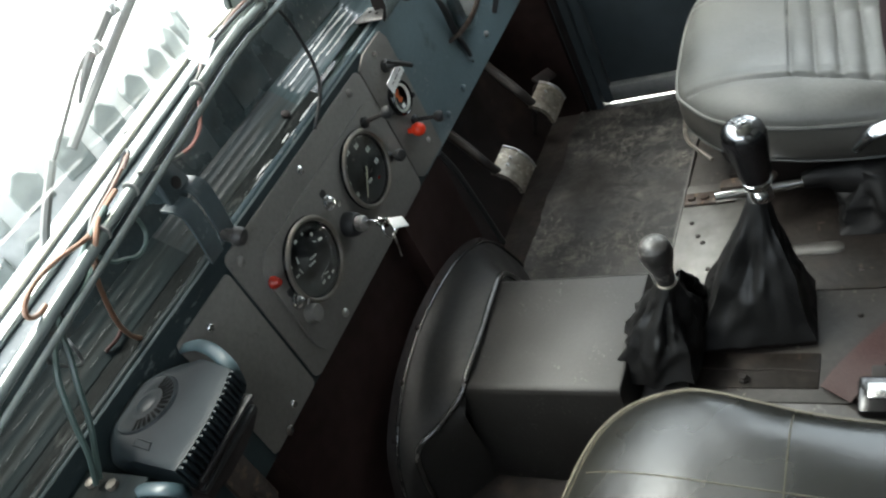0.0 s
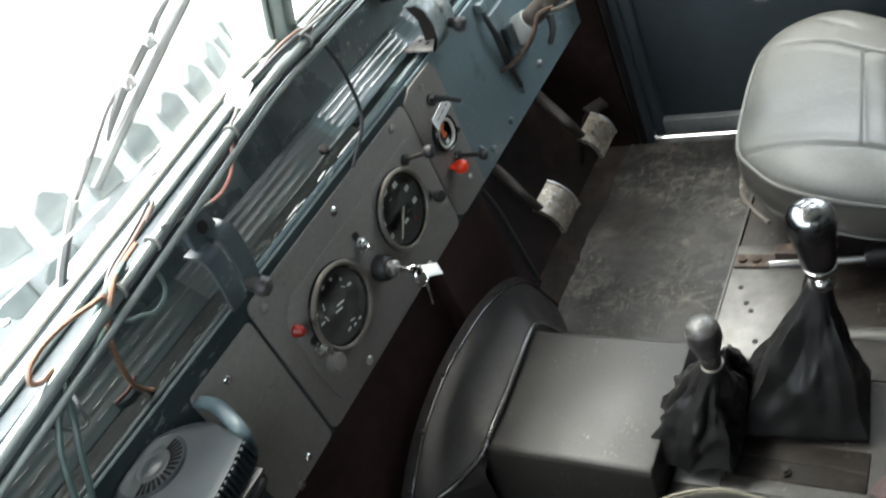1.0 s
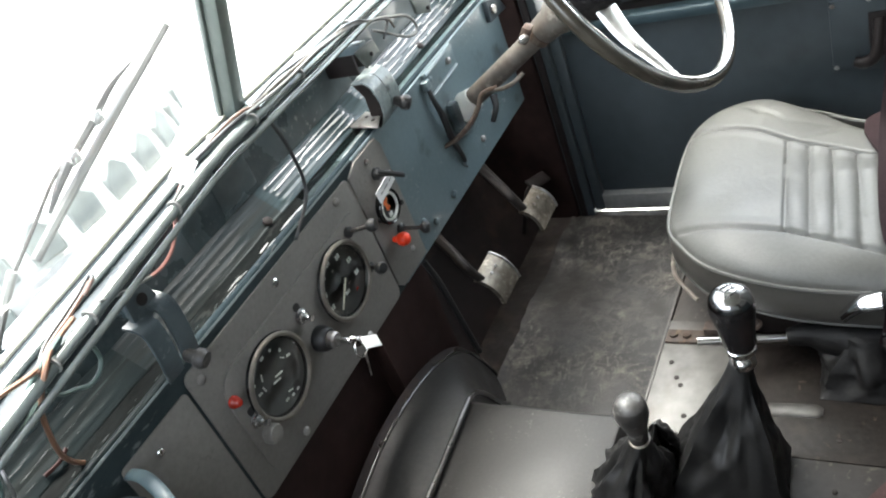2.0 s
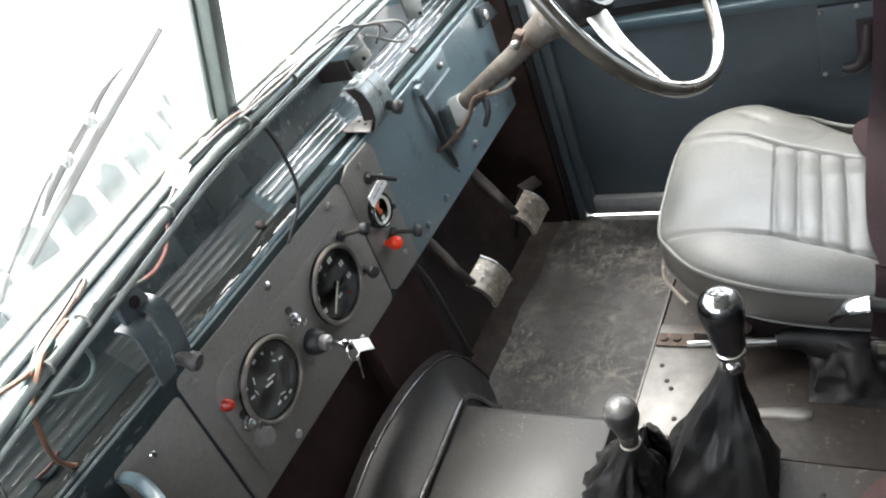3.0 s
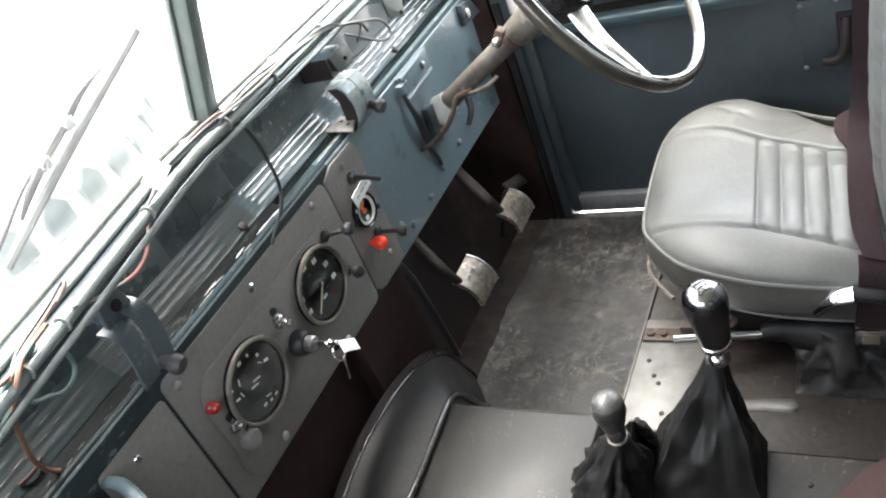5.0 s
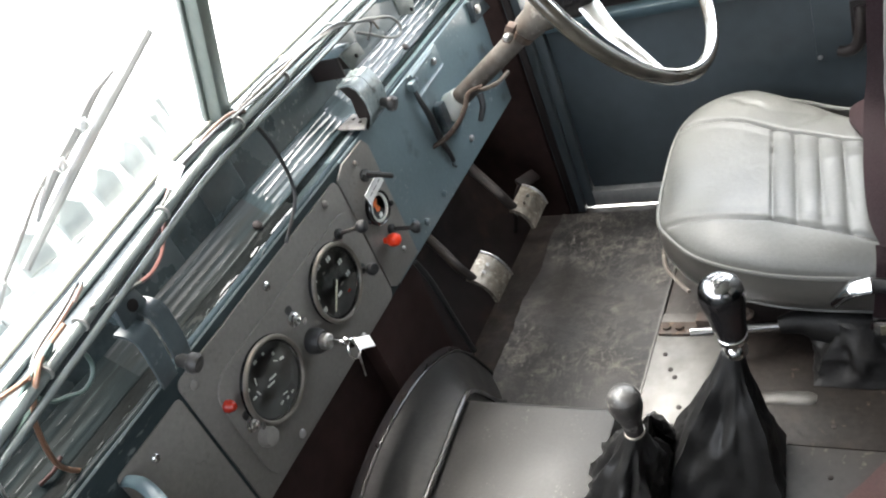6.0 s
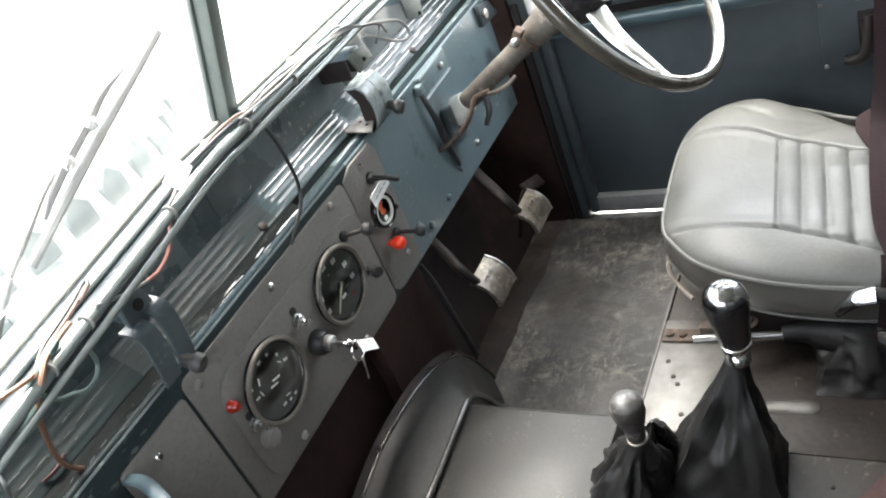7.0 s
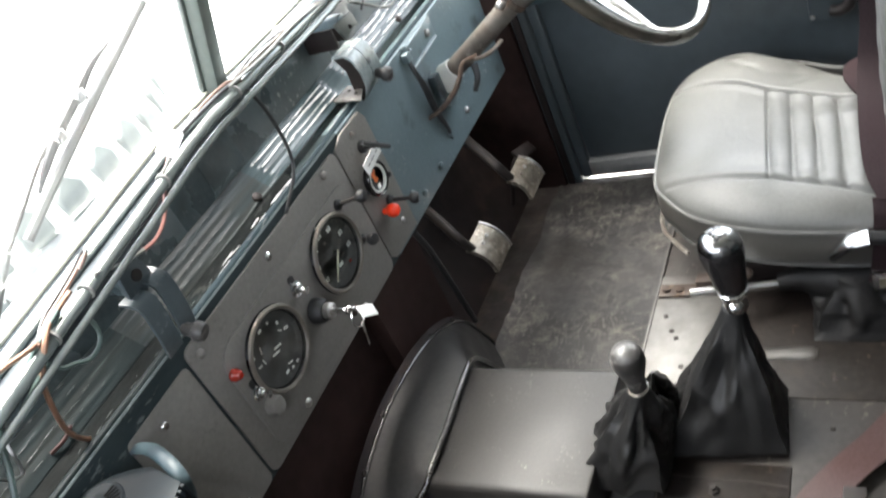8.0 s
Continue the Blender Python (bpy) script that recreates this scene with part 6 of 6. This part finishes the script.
for k in range(3):
    wire("rail_wire", [(-0.02 + 0.01 * k, -0.052 + 0.003 * k, 0.652), (0.05, -0.054 + 0.004 * k, 0.649 + 0.003 * k), (0.12, -0.056 + 0.003 * k, 0.650), (0.185, -0.058, 0.643 + 0.002 * k), (0.215, -0.060, 0.634), (0.250, -0.060, 0.622 - 0.002 * k), (0.290 - 0.03 * k, -0.060, 0.604)], 0.0022, (M_WIRE_W, M_COLUMN, M_WIRE_K)[k], "pale wire strand tied along the rail")
wire("wire_loop", [(0.250, -0.060, 0.621), (0.291, -0.060, 0.604), (0.306, -0.060, 0.586), (0.300, -0.060, 0.576), (0.274, -0.060, 0.584), (0.233, -0.059, 0.611), (0.216, -0.058, 0.622)], 0.0026, M_WIRE_W, "loop of pale wire at the rail end")
for k in range(2):
    wire("rail_wire", [(-0.332, -0.052, 0.6190), (-0.308, -0.043 + 0.005 * k, 0.6235), (-0.280, -0.040 + 0.006 * k, 0.6275), (-0.258, -0.040 + 0.005 * k, 0.6330), (-0.246, -0.042, 0.6390 + 0.002 * k), (-0.250, -0.048, 0.6400), (-0.262, -0.047, 0.6340)], 0.0024, (M_WIRE_B, M_WIRE_K)[k], "wire strand folded back along the rail")
for x, y in ((-0.015, -0.053), (0.075, -0.055), (0.185, -0.058), (-0.148, -0.050), (-0.318, -0.053), (-0.272, -0.050)):
    solo("cable_tie", lathe([(0.0074, -0.0010), (0.0078, 0.0), (0.0074, 0.0010), (0.0066, 0.0010), (0.0066, -0.0010)], (x, -0.051, 0.6435 + sag(x)), (1, 0.1, 0), 16), M_WIRE_W, "small plastic cable tie round the rail", "cable tie", "cable ties")
card = thing("white_card", (-0.112, -0.05, 0.652), "blank white card tied on the windscreen rail", "card")
card_m = Matrix.Translation((-0.1242, -0.0582, 0.6586)) @ Matrix(((0.103, -0.747, 0.657), (-0.783, 0.346, 0.517), (-0.614, -0.568, -0.548))).to_4x4()
part("sheet", bx((-0.0092, -0.0118, -0.0008), (0.0092, 0.0118, 0.0008), 0.0006, m=card_m), M_WHITE, card)
part("string", tube([(-0.128, -0.055, 0.648), (-0.138, -0.054, 0.644), (-0.148, -0.052, 0.640)], 0.0016, 6), M_WIRE_W, card)

# ---- outside: wiper and spare wheel ----
wp = thing("wiper", (-0.2, 0.06, 0.62), "windscreen wiper with black blade on the glass", "wiper")
part("blade", tube([(-0.0158, -0.0076, 0.7517), (-0.1017, 0.0071, 0.7133), (-0.1818, 0.0215, 0.6759), (-0.2370, 0.0318, 0.6490)], 0.0056, 8, flat=0.8), M_WIPER, wp, "long grey blade")
part("yoke", tube([(-0.062, 0.0055, 0.7398), (-0.0952, 0.0081, 0.733), (-0.1245, 0.0139, 0.7179), (-0.1589, 0.0201, 0.7018), (-0.1829, 0.026, 0.6864), (-0.2010, 0.031, 0.6720)], [0.0012, 0.0040, 0.0052, 0.0052, 0.0040, 0.0016], 8), M_RUBBER, wp, "black spring yoke")
for p in ((-0.1230, 0.0125, 0.7180), (-0.1600, 0.0195, 0.7010)):
    part("claw", bx([c - 0.0058 for c in p], [c + 0.0058 for c in p], 0.001), M_CHROME, wp)
part("arm", tube([(-0.1605, 0.0245, 0.7020), (-0.1840, 0.0275, 0.6930), (-0.2190, 0.037, 0.6690), (-0.2570, 0.0466, 0.644)], 0.0017, 6), M_ARM, wp, "thin metal arm")
part("arm_base", tube([(-0.2520, 0.0445, 0.6500), (-0.280, 0.0555, 0.6210), (-0.300, 0.0660, 0.5950), (-0.318, 0.0780, 0.5600)], 0.0046, 8), M_WIRE_W, wp, "pale arm base")
part("pivot", lathe([(0.010, -0.01), (0.010, 0.01), (0.006, 0.016), (0, 0.016)], (-0.3200, 0.0800, 0.5560), (0, 1, 0.1), 14), M_RUBBER, wp)

ty = thing("spare_wheel", (0.0, 0.56, 0.44), "spare wheel with chunky haze-paled tread lying on the bonnet", "wheel")
TC = Vector((-0.02, 0.60, 0.512))
# Carcass paler than its lugs so the washed-out tread still shows
part("tyre", lathe([(0.21, -0.085), (0.26, -0.104), (0.33, -0.104), (0.365, -0.085), (0.375, -0.05), (0.378, 0.0), (0.375, 0.05), (0.365, 0.085), (0.33, 0.104), (0.26, 0.104), (0.21, 0.085), (0.20, 0.0)], TC, (0, 0, 1), 72), M_TYRE, ty, "black tyre paled by haze")
part("rim", lathe([(0.0, -0.03), (0.10, -0.03), (0.19, -0.085), (0.208, -0.085), (0.200, 0.0), (0.208, 0.085), (0.19, 0.085), (0.10, 0.02), (0, 0.02)], TC, (0, 0, 1), 48), M_BONNET, ty, "blue grey steel rim")
blk = prism([(-0.020, -0.024), (0.020, -0.024), (0.020, 0.010), (0.004, 0.026), (-0.004, 0.026), (-0.020, 0.010)], "y", 0.0, 0.016, 0.003)
lug_me = bpy.data.meshes.new("tread_block")
blk.to_mesh(lug_me)
blk.free()
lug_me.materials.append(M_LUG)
for i in range(38):
    for row, (z, tw) in enumerate(((-0.062, 180), (0.0, 90), (0.062, 0))):
        a = 2 * math.pi * (i + 0.5 * (row % 2)) / 38
        o = new("tread_block", lug_me)
        o.parent = ty
        o.matrix_parent_inverse = ty.matrix_basis.inverted()
        r = 0.362 if row != 1 else 0.367
        o.matrix_basis = Matrix.Translation(TC + Vector((r * math.cos(a), r * math.sin(a), z))) @ Matrix.Rotation(a - math.pi / 2, 4, "Z") @ Matrix.Rotation(radians(tw), 4, "Y")
